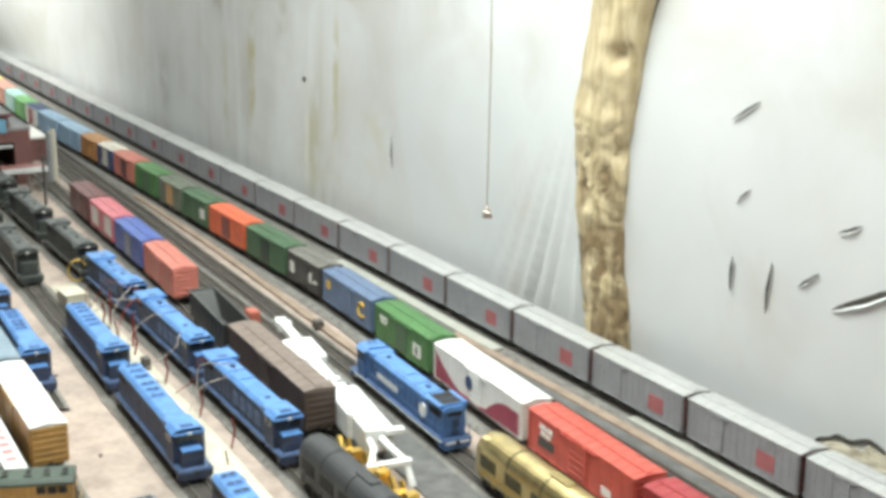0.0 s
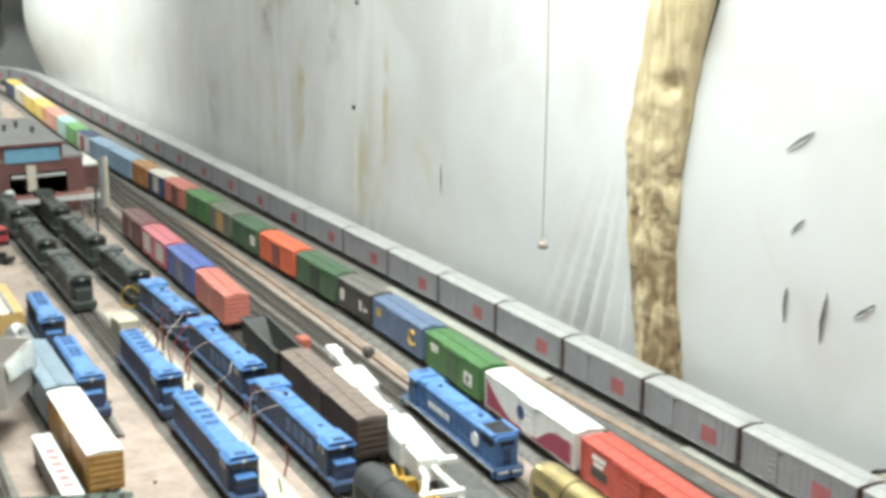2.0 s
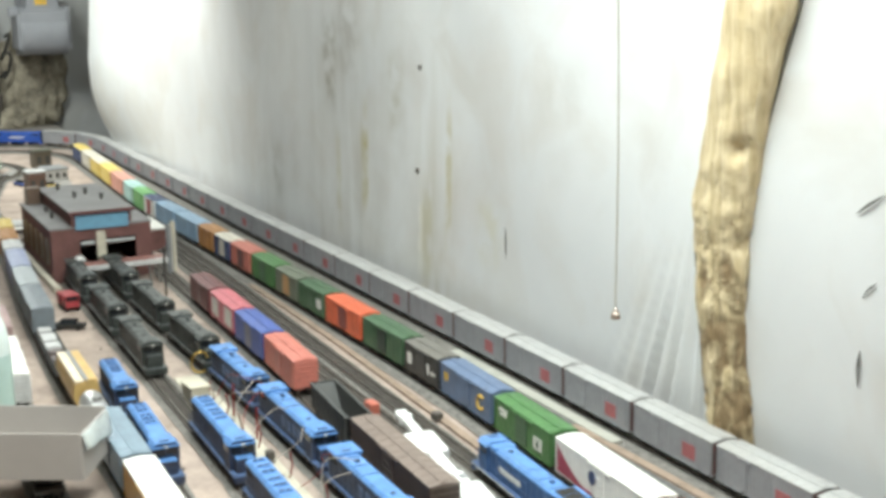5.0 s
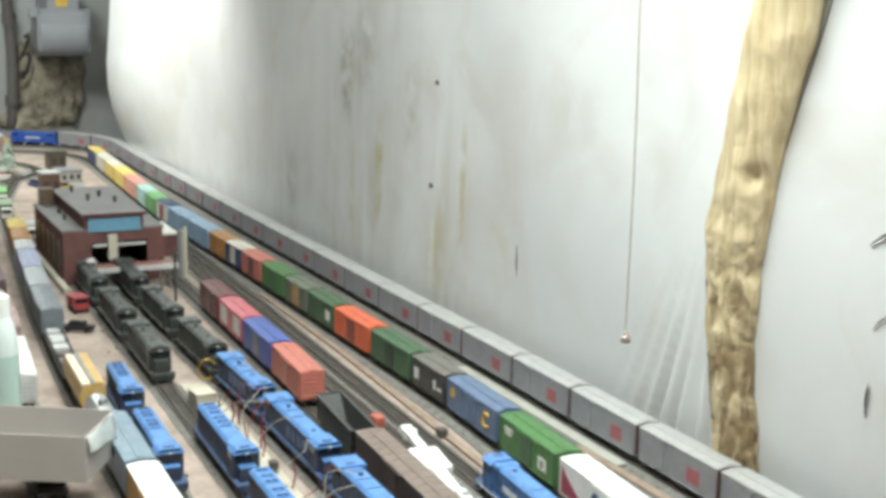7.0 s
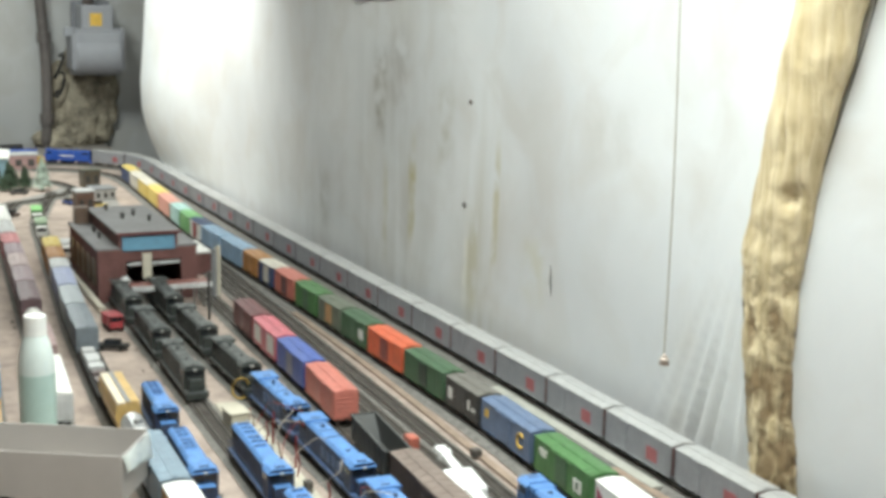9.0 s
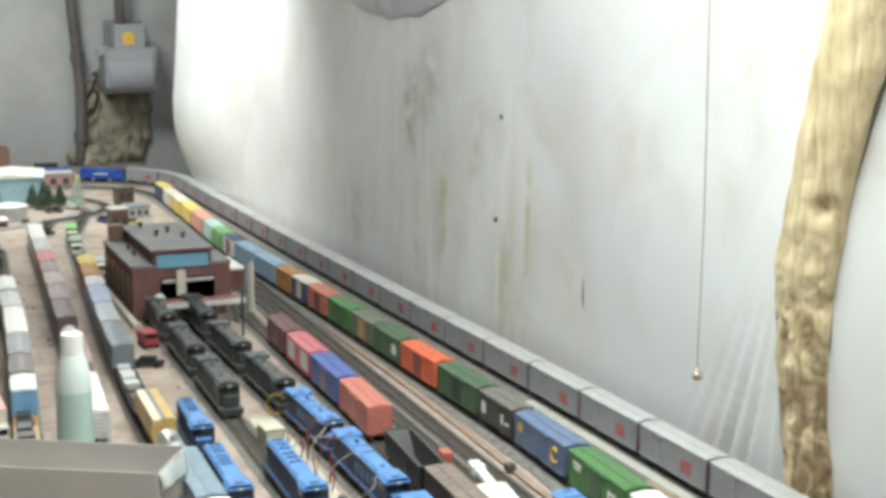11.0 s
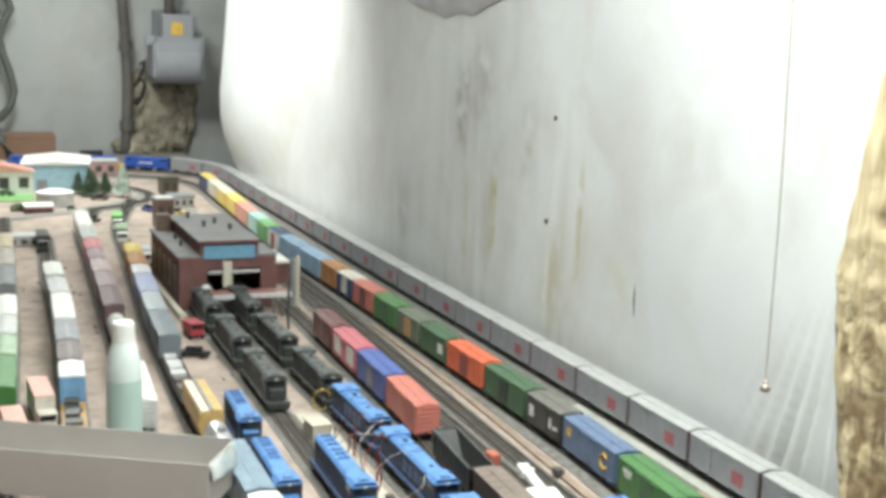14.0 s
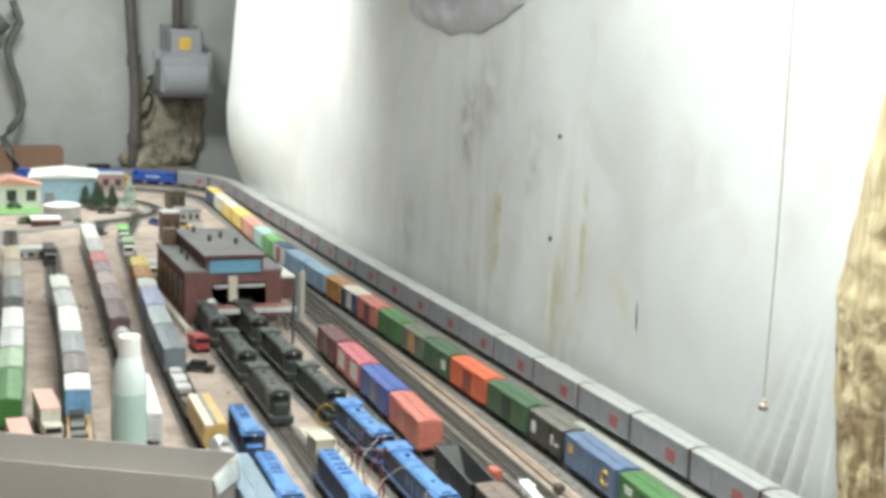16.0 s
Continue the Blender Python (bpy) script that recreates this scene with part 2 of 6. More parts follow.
def lay(key):
    q = RUN[key]
    base = thing("railway_track", pose(0, 0, 0), "model railway track with nickel rails on grey ballast", "railway track", "yard tracks", "structure")
    w = BEDS.get(key, 0.036) / 2
    bm = bmesh.new()
    d = np.gradient(q, axis=0)
    nrm = np.stack([d[:, 1], -d[:, 0]], 1) / np.linalg.norm(d, axis=1)[:, None]
    rows = []
    for i, (p, n) in enumerate(zip(q, nrm)):
        j = 0.002 * noise.noise((p[0] * 30, p[1] * 30, 0))
        rows.append([bm.verts.new((*(p + n * o), z)) for o, z in ((-w - 0.004 + j, 0.0005), (-w + 0.004, 0.0036), (w - 0.004, 0.0036), (w + 0.004 + j, 0.0005))])
    for r, s in zip(rows, rows[1:]):
        for i in range(3):
            bm.faces.new((r[i], r[i + 1], s[i + 1], s[i]))
    part("roadbed", bm, BALLAST, base)
    for side in (-1, 1):
        bm = bmesh.new()
        strip(bm, q, side * 0.0083 - 0.0006, side * 0.0083 + 0.0006, 0.0052, RAIL_TOP - 0.0052)
        part("rail", bm, RAIL, base)
    verts, faces = [], []
    s = np.r_[0, np.cumsum(np.linalg.norm(np.diff(q, axis=0), axis=1))]
    for u in np.arange(0.003, s[-1], 0.0068):
        c = np.array([np.interp(u, s, q[:, 0]), np.interp(u, s, q[:, 1])])
        t = np.array([np.interp(u, s, d[:, 0]), np.interp(u, s, d[:, 1])])
        t = t / np.linalg.norm(t)
        n = np.array([t[1], -t[0]])
        k = len(verts)
        for z in (0.003, 0.0053):
            for a, b in ((-1, -1), (1, -1), (1, 1), (-1, 1)):
                verts.append((*(c + n * a * 0.0145 + t * b * 0.0014), z))
        faces += [(k, k + 1, k + 5, k + 4), (k + 1, k + 2, k + 6, k + 5), (k + 2, k + 3, k + 7, k + 6), (k + 3, k, k + 4, k + 7), (k + 4, k + 5, k + 6, k + 7)]
    me = bpy.data.meshes.new("ties")
    me.from_pydata(verts, [], faces)
    tagged(part("ties", me, TIE, base), kind="stuff")


def on_track(key, y, turn=0, s=None):
    """A pose on the rails of a track at y (or s metres past its start)."""
    q = RUN[key]
    d = np.r_[0, np.cumsum(np.linalg.norm(np.diff(q, axis=0), axis=1))]
    k = int(np.argmin(np.abs(q[:, 1] - y if s is None else d - s)))
    k = min(max(k, 1), len(q) - 2)
    t = q[k + 1] - q[k - 1]
    x, yy = q[k]
    if s is None:
        x, yy = x + (y - yy) * t[0] / t[1], y
    else:
        x, yy = np.interp(s, d, q[:, 0]), np.interp(s, d, q[:, 1])
    return pose(x, yy, RAIL_TOP, 0, 0, math.degrees(math.atan2(-t[0], t[1])) + turn)


# ---- rolling stock ----
SHARED = {}


def wheel_mesh():
    if "wheel" not in SHARED:
        bm = bmesh.new()
        cyl(bm, (-0.0011, 0, 0), (0.0011, 0, 0), 0.0052, 14)
        cyl(bm, (-0.0016, 0, 0), (-0.0009, 0, 0), 0.0058, 14)
        SHARED["wheel"] = finish("wheel", bm)
    return SHARED["wheel"]


def frame_mesh(axles):
    key = "sideframe%d" % axles
    if key not in SHARED:
        bm = bmesh.new()
        half = 0.011 if axles == 2 else 0.021
        for sx in (-1, 1):
            x0, x1 = sorted((sx * 0.0112, sx * 0.0136))
            box(bm, x0, x1, -half, half, 0.0065, 0.0092, 0.0006)
            for k in range(axles):
                y = (k - (axles - 1) / 2) * (0.0205 if axles == 2 else 0.0175)
                box(bm, x0 - 0.0004, x1 + 0.0004, y - 0.0025, y + 0.0025, 0.0032, 0.0085, 0.0005)
            box(bm, x0, x1, -half * 0.45, half * 0.45, 0.0025, 0.0045)
        box(bm, -0.0115, 0.0115, -0.004, 0.004, 0.006, 0.0105)
        SHARED[key] = finish(key, bm)
    return SHARED[key]


def truck(parent, y, axles=2, material=None):
    t = part("truck", frame_mesh(axles), material or SOOT, parent, m=pose(0, y, 0))
    for k in range(axles):
        yy = (k - (axles - 1) / 2) * (0.0205 if axles == 2 else 0.0175)
        for sx in (-1, 1):
            part("wheel", wheel_mesh(), STEEL, t, m=pose(sx * 0.0083, yy, 0.0054, 0, 0, 0 if sx > 0 else 180))


def couplers(parent, half):
    for s in (-1, 1):
        boxes("coupler", [(-0.0016, 0.0016, *sorted((s * (half - 0.004), s * (half + 0.0035))), 0.0085, 0.0115)], SOOT, parent)


def plates(parent, items, material, name="panel", label=""):
    """Thin raised plates on the sides: (side, y0, y1, z0, z1, reach)."""
    for s, y0, y1, z0, z1, w in items:
        bm = bmesh.new()
        box(bm, *sorted((s * (w - 0.0002), s * (w + 0.0005))), y0, y1, z0, z1)
        part(name, bm, material, parent, label)


def boxcar(m, length, body, roof=None, door=None, label="", high=0.0375, width=0.0335, group="freight cars", category="boxcar", door_at=0.0, door_w=0.03, marks=(), ribs=11, ends=None):
    """A closed freight car; y runs along it, the origin lies between the rails."""
    roof, door = roof or body, door or body
    car = thing("boxcar", m, label, category, group)
    L, W, z0 = length / 2, width / 2, 0.0105
    z1 = z0 + high
    marks_y = [-L + 0.002 + (2 * L - 0.004) * i / (ribs - 1) for i in range(ribs)]
    marks_y = [y for y in marks_y if abs(y - door_at) > door_w / 2 + 0.002 and abs(y) < L - 0.001]
    bm = bmesh.new()
    loft(bm, [[(-W - 0.0005 * r, y, z0), (-W - 0.0006, y, z0 - 0.0012), (W + 0.0006, y, z0 - 0.0012), (W + 0.0005 * r, y, z0), (W + 0.0005 * r, y, z1), (-W - 0.0005 * r, y, z1)] for y, r in steps(-L, L, marks_y, 0.0007)])
    part("body", bm, body, car)
    for s in (-1, 1):
        bm = bmesh.new()
        loft(bm, [[(-W + 0.001, s * L, z), (W - 0.001, s * L, z), (W - 0.001, s * (L + 0.0003 + 0.0008 * r), z), (-W + 0.001, s * (L + 0.0003 + 0.0008 * r), z)] for z, r in steps(z0 + 0.001, z1 - 0.001, [z0 + 0.004 + k * (high - 0.007) / 5 for k in range(6)], 0.0014)])
        part("end_panel", bm, ends or body, car)
    peak = z1 + 0.0026
    bm = bmesh.new()
    marks_r = [-L + (i + 0.5) * 2 * L / 12 for i in range(12)]
    loft(bm, [[(-W - 0.0006, y, z1 - 0.0004), (W + 0.0006, y, z1 - 0.0004), (W + 0.0006, y, z1 + 0.0006 + 0.0004 * r), (0.003, y, peak + 0.0004 * r), (-0.003, y, peak + 0.0004 * r), (-W - 0.0006, y, z1 + 0.0006 + 0.0004 * r)] for y, r in steps(-L - 0.0006, L + 0.0006, marks_r, 0.0008)])
    part("roof", bm, roof, car)
    boxes("roofwalk", [(-0.0032, 0.0032, -L + 0.002, L - 0.002, peak + 0.0002, peak + 0.001)], roof, car)
    for s in (-1, 1):
        bm = bmesh.new()
        d0, d1 = door_at - door_w / 2, door_at + door_w / 2
        loft(bm, [[(s * (W - 0.0004), d0, z), (s * (W - 0.0004), d1, z), (s * (W + 0.0011 + 0.0005 * r), d1, z), (s * (W + 0.0011 + 0.0005 * r), d0, z)] for z, r in steps(z0 + 0.0015, z1 - 0.0024, [z0 + 0.005 + i * (high - 0.011) / 4 for i in range(5)], 0.0006)])
        boxes("door_rail", [(*sorted((s * W, s * (W + 0.0018))), door_at - door_w, door_at + door_w, z1 - 0.0022, z1 - 0.0014)], body, car)
        part("door", bm, door, car)
        for e in (-1, 1):
            bm = bmesh.new()
            y = e * (L - 0.004)
            for dy in (-0.002, 0.002):
                cyl(bm, (s * (W + 0.001), y + dy, z0), (s * (W + 0.001), y + dy, z1 - 0.003), 0.00025, 5)
            for i in range(7):
                z = z0 + 0.002 + i * (high - 0.006) / 6
                cyl(bm, (s * (W + 0.001), y - 0.002, z), (s * (W + 0.001), y + 0.002, z), 0.00025, 5)
            part("ladder", bm, body, car)
    for mm, items in marks:
        plates(car, items, mm, "lettering_bar", "plain painted patch")
    boxes("underframe", [(-0.004, 0.004, -L + 0.002, L - 0.002, 0.0065, z0), (-0.011, 0.011, -0.012, 0.012, 0.004, 0.008)], SOOT, car, bev=0.0005)
    for s in (-1, 1):
        truck(car, s * (L - 0.021))
    couplers(car, L)
    return car


def hood_loco(m, length, body, side=None, label="", cab_at=-1, category="locomotive", group="locomotives", mark=None, style=0, under=None, nose=None):
    """A hood diesel; its cab stands at the -y end. style 0: fans in a row, 1: wide radiator, 2: full width body."""
    side, under = side or body, under or SOOT
    loco = thing("diesel_locomotive", m, label, category, group)
    L, W = length / 2, 0.0168
    z0, zh, zc = 0.0125, 0.0446, 0.0462
    boxes("walkway", [(-W, W, -L, L, z0 - 0.0024, z0)], SILL if style == 3 or side.name.startswith("dark_blue") else body, loco, bev=0.0006)
    boxes("fuel_tank", [(-0.0125, 0.0125, -0.022, 0.022, 0.0022, z0 - 0.0035)], under, loco, bev=0.002)
    for s in (-1, 1):
        boxes("pilot", [(-0.0145, 0.0145, *sorted((s * (L - 0.002), s * (L + 0.0012))), 0.0025, z0 - 0.001)], side, loco, bev=0.0006)
        for sx in (-1, 1):
            boxes("step", [(sx * 0.0155 - 0.001, sx * 0.0155 + 0.001, *sorted((s * (L - 0.008), s * (L - 0.001))), 0.004, z0)], side, loco)
    hw = 0.0158 if style == 2 else 0.0122
    y0, y1 = -L + 0.042, L - 0.006
    bm = bmesh.new()
    doors = [y0 + 0.007 + i * (y1 - y0 - 0.014) / 12 for i in range(13)]
    half = (y1 - y0) / 30
    loft(bm, [[(-hw - 0.0005 * r, y, z0), (hw + 0.0005 * r, y, z0), (hw + 0.0005 * r, y, zh - 0.0052), (-hw - 0.0005 * r, y, zh - 0.0052)] for y, r in steps(y0, y1, doors, half)])
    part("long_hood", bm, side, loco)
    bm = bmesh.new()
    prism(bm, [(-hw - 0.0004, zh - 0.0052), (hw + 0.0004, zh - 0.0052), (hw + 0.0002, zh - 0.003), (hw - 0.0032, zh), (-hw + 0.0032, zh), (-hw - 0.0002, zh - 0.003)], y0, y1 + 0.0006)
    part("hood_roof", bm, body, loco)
    for s in (-1, 1):
        for i in range(3):
            y = y1 - 0.03 + i * 0.009
            boxes("radiator_grille", [(*sorted((s * hw, s * (hw + 0.0009))), y, y + 0.0075, zh - 0.0125, zh - 0.0056)], SOOT, loco)
    dark = side if side.name.startswith("dark_blue") else SOOT
    if style in (0, 2):
        for i in range(6):
            y = y0 + (y1 - y0) * (0.42 + 0.1 * i + (0.03 if i > 2 else 0))
            bm = bmesh.new()
            box(bm, -0.0072, 0.0072, y - 0.0032, y + 0.0032, zh - 0.0004, zh + 0.0012, 0.0004)
            fan = part("fan_hatch", bm, body, loco)
            for x in (-0.0034, 0.0034):
                boxes("grille", [(x - 0.0028, x + 0.0028, y - 0.0022, y + 0.0022, zh + 0.0009, zh + 0.0016)], SOOT if i % 2 else dark, fan)
    else:
        bm = bmesh.new()
        prism(bm, [(-hw - 0.0042, zh + 0.0012), (-hw, zh - 0.0045), (hw, zh - 0.0045), (hw + 0.0042, zh + 0.0012), (hw + 0.003, zh + 0.0022), (-hw - 0.003, zh + 0.0022)], y1 - 0.036, y1 - 0.002)
        wing = part("radiator_wing", bm, body, loco)
        if style == 3:
            boxes("radiator_screen", [(-0.011, 0.011, y1 - 0.034, y1 - 0.019, zh + 0.0016, zh + 0.0027)], SOOT, wing, bev=0.0003)
            boxes("radiator_screen", [(-0.011, 0.011, y1 - 0.0175, y1 - 0.004, zh + 0.0016, zh + 0.0027)], SOOT, wing, bev=0.0003)
        else:
            boxes("radiator_screen", [(-0.005, 0.005, y1 - 0.03, y1 - 0.026, zh + 0.0016, zh + 0.0026)], dark, wing)
        bm = bmesh.new()
        cyl(bm, (0, y0 + 0.03, zh - 0.0004), (0, y0 + 0.03, zh + 0.0008), 0.003, 12)
        part("vent", bm, dark, loco)
        for d in (0.045, 0.072, 0.1):
            if y1 - d > y0 + 0.02:
                boxes("roof_seam", [(-hw + 0.003, hw - 0.003, y1 - d, y1 - d + 0.001, zh - 0.0002, zh + 0.0005)], side, loco)
        boxes("exhaust_pipe", [(-0.0022, 0.0022, y1 - 0.062, y1 - 0.056, zh - 0.0003, zh + 0.0026)], side, loco, bev=0.0004)
        for s in (-1, 1):
            for k in range(4):
                boxes("side_door", [(*sorted((s * (hw + 0.0004), s * (hw + 0.0011))), y0 + 0.02 + k * 0.02, y0 + 0.034 + k * 0.02, z0 + 0.006, z0 + 0.021)], SILL if side.name.startswith("dark_blue") else side, loco, bev=0.0002)
    rear = y1 + 0.0006
    door = boxes("end_door", [(-0.0045, 0.0045, rear, rear + 0.0006, z0 + 0.002, z0 + 0.02)], side, loco)
    for i in range(5):
        zl = z0 + 0.004 + i * 0.0032
        boxes("louver", [(-0.0038, 0.0038, rear + 0.0004, rear + 0.0011, zl, zl + 0.0014)], SOOT, door)
    boxes("number_board", [(-0.0075, 0.0075, rear - 0.0002, rear + 0.0005, zh - 0.0095, zh - 0.006)], SOOT, loco)
    if style == 3:
        boxes("pilot_stripe", [(-0.013, 0.013, L + 0.001, L + 0.0017, 0.0085, 0.0105)], WHITE, loco)
        for sx in (-1, 1):
            boxes("sill_stripe", [(sx * (W + 0.0001) - 0.0003, sx * (W + 0.0001) + 0.0003, -L + 0.002, L - 0.002, z0 - 0.0022, z0 - 0.0012)], WHITE, loco)
    boxes("roof_joint", [(-W + 0.0035, W - 0.0035, y0 - 0.002, y0 + 0.016, zh - 0.006, zh + 0.0006)], body, loco, bev=0.0015)
    # cab with a sloped roof and windows
    c0, c1 = -L + 0.02, -L + 0.042
    bm = bmesh.new()
    prism(bm, [(-W + 0.0012, z0), (W - 0.0012, z0), (W - 0.0012, zc - 0.004), (W - 0.006, zc), (-W + 0.006, zc), (-W + 0.0012, zc - 0.004)], c0, c1)
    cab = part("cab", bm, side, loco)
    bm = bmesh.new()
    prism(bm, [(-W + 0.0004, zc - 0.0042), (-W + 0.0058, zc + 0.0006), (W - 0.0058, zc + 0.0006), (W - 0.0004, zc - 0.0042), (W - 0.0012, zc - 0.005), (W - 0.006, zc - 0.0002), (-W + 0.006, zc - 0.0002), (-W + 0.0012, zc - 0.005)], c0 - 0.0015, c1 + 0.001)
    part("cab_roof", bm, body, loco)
    for x in (-0.0068, 0.0068):
        boxes("window", [(x - 0.0062, x + 0.0062, c0 - 0.0006, c0 + 0.001, zc - 0.015, zc - 0.0052)], GLASS, cab)
    boxes("sun_visor", [(-W + 0.002, W - 0.002, c0 - 0.0042, c0 + 0.001, zc - 0.0046, zc - 0.0036)], body, cab)
    for s in (-1, 1):
        for k in range(2):
            boxes("window", [(*sorted((s * (W - 0.0014), s * (W - 0.0008))), c0 + 0.004 + k * 0.0095, c0 + 0.011 + k * 0.0095, zc - 0.0135, zc - 0.006)], GLASS, cab)
    boxes("headlight", [(-0.0018, 0.0018, c0 - 0.0052, c0 - 0.004, zc - 0.0046, zc - 0.0026)], WHITE, cab)
    # low nose
    bm = bmesh.new()
    zn = z0 + 0.0158
    prism(bm, [(-0.0105, z0), (0.0105, z0), (0.0105, zn - 0.003), (0.008, zn), (-0.008, zn), (-0.0105, zn - 0.003)], -L + 0.007, c0)
    part("short_hood", bm, nose or side, loco)
    boxes("nose_top", [(-0.0098, 0.0098, -L + 0.0072, c0 - 0.0005, zn - 0.0006, zn + 0.0008)], body, loco)
    # handrails
    for s in (-1, 1):
        bm = bmesh.new()
        zr = z0 + 0.011
        cyl(bm, (s * (W - 0.0006), c1, zr), (s * (W - 0.0006), L - 0.003, zr), 0.0003, 5)
        for i in range(7):
            y = c1 + 0.004 + i * (L - 0.008 - c1) / 6
            cyl(bm, (s * (W - 0.0006), y, z0), (s * (W - 0.0006), y, zr), 0.0003, 5)
        part("handrail", bm, side, loco)
    for yy in (-L + 0.001, L - 0.001):
        bm = bmesh.new()
        zt = z0 + 0.011
        tube(bm, [(-0.013, yy, z0), (-0.013, yy, zt), (0, yy, zt + 0.0005), (0.013, yy, zt), (0.013, yy, z0)], 0.0003, 5)
        part("end_railing", bm, side, loco)
    bm = bmesh.new()
    for x in (-0.004, 0, 0.004):
        cyl(bm, (x, c0 + 0.012, zc), (x, c0 + 0.003, zc + 0.0012), 0.0009, 6, 0.0014)
    part("air_horn", bm, side, loco)
    if mark:
        plates(loco, [(s, y0 + 0.028 + 0.0066 * i, y0 + 0.0332 + 0.0066 * i, z0 + 0.0105, z0 + 0.0165, hw + 0.0010) for s in (-1, 1) for i in range(8)], mark, "lettering_bar", "pale painted bar")
        if style == 3:
            for s in (-1, 1):
                bm = bmesh.new()
                cyl(bm, (s * hw, y1 - 0.045, z0 + 0.014), (s * (hw + 0.0017), y1 - 0.045, z0 + 0.014), 0.0075, 20)
                part("round_emblem", bm, mark, loco, "round white painted emblem")
    for s in (-1, 1):
        truck(loco, s * (L - 0.036), 3 if length > 0.19 else 2, under)
    couplers(loco, L)
    return loco

# ---- the room ----


def sheet_mat(name, stains_and_shade, tone=1.0, drips=()):
    """Off-white painted sheeting with broad mottling, vertical run marks, staining and painted-in shade."""
    m = bpy.data.materials.new(name)
    m.use_nodes = True
    nt = m.node_tree
    n, l = nt.nodes, nt.links
    bsdf = n["Principled BSDF"]
    bsdf.inputs["Roughness"].default_value = 0.5
    bsdf.inputs["Specular IOR Level"].default_value = 0.3
    tc, sep = n.new("ShaderNodeTexCoord"), n.new("ShaderNodeSeparateXYZ")
    l.new(tc.outputs["Object"], sep.inputs[0])
    runs = n.new("ShaderNodeMapping")
    runs.inputs["Scale"].default_value = (9, 9, 1.3)
    l.new(tc.outputs["Object"], runs.inputs[0])
    streak, blot, fine = (n.new("ShaderNodeTexNoise") for _ in range(3))
    l.new(runs.outputs[0], streak.inputs["Vector"])
    streak.inputs["Scale"].default_value, streak.inputs["Detail"].default_value = 2.6, 6
    for t, s in ((blot, 2.4), (fine, 60)):
        l.new(tc.outputs["Object"], t.inputs["Vector"])
        t.inputs["Scale"].default_value, t.inputs["Detail"].default_value = s, 7
    ramp = n.new("ShaderNodeValToRGB")
    ramp.color_ramp.elements[0].position, ramp.color_ramp.elements[0].color = 0.3, (0.60 * tone, 0.61 * tone, 0.61 * tone, 1)
    ramp.color_ramp.elements[1].position, ramp.color_ramp.elements[1].color = 0.72, (0.76 * tone, 0.77 * tone, 0.76 * tone, 1)
    l.new(blot.outputs["Fac"], ramp.inputs[0])
    # warm, faint grubby patches
    grub, patch, warm = n.new("ShaderNodeTexNoise"), n.new("ShaderNodeMapRange"), n.new("ShaderNodeMix")
    grub.inputs["Scale"].default_value, grub.inputs["Detail"].default_value, grub.inputs["Distortion"].default_value = 7, 8, 0.6
    l.new(tc.outputs["Object"], grub.inputs["Vector"])
    patch.inputs["From Min"].default_value, patch.inputs["From Max"].default_value = 0.46, 0.68
    patch.inputs["To Max"].default_value = 0.5
    l.new(grub.outputs["Fac"], patch.inputs["Value"])
    warm.data_type = "RGBA"
    warm.inputs["B"].default_value = (0.57 * tone, 0.54 * tone, 0.49 * tone, 1)
    l.new(patch.outputs[0], warm.inputs["Factor"])
    l.new(ramp.outputs[0], warm.inputs["A"])
    out = warm.outputs["Result"]
    for y, width, strength, color, low, high in stains_and_shade:
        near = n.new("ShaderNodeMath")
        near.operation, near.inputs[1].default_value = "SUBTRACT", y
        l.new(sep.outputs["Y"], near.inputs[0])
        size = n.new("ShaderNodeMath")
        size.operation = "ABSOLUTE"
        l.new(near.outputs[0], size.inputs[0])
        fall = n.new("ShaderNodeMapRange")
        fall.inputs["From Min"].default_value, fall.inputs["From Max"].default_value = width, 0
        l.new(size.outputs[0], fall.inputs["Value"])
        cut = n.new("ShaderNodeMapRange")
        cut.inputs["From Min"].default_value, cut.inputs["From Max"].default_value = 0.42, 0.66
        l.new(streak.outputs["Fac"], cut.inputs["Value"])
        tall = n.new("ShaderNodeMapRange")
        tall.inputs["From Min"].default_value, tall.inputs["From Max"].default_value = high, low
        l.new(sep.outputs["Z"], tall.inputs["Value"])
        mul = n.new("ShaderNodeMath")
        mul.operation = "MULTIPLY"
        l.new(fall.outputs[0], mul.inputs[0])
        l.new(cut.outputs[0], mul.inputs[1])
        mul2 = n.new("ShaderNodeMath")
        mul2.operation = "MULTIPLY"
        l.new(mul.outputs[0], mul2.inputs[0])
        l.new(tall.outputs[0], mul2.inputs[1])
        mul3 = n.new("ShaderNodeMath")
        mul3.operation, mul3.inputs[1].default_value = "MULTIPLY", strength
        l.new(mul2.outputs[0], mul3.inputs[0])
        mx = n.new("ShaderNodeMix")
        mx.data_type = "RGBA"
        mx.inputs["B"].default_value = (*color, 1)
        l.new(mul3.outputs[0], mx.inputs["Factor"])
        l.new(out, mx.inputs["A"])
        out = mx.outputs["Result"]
    # narrow runs and blotches, each with its own broken outline
    edge = n.new("ShaderNodeTexNoise")
    edge.inputs["Scale"].default_value, edge.inputs["Detail"].default_value = 22, 6
    l.new(tc.outputs["Object"], edge.inputs["Vector"])
    broken = n.new("ShaderNodeMapRange")
    broken.inputs["From Min"].default_value, broken.inputs["From Max"].default_value = 0.38, 0.6
    l.new(edge.outputs["Fac"], broken.inputs["Value"])
    for y, width, strength, color, low, high in drips:
        gauge = []
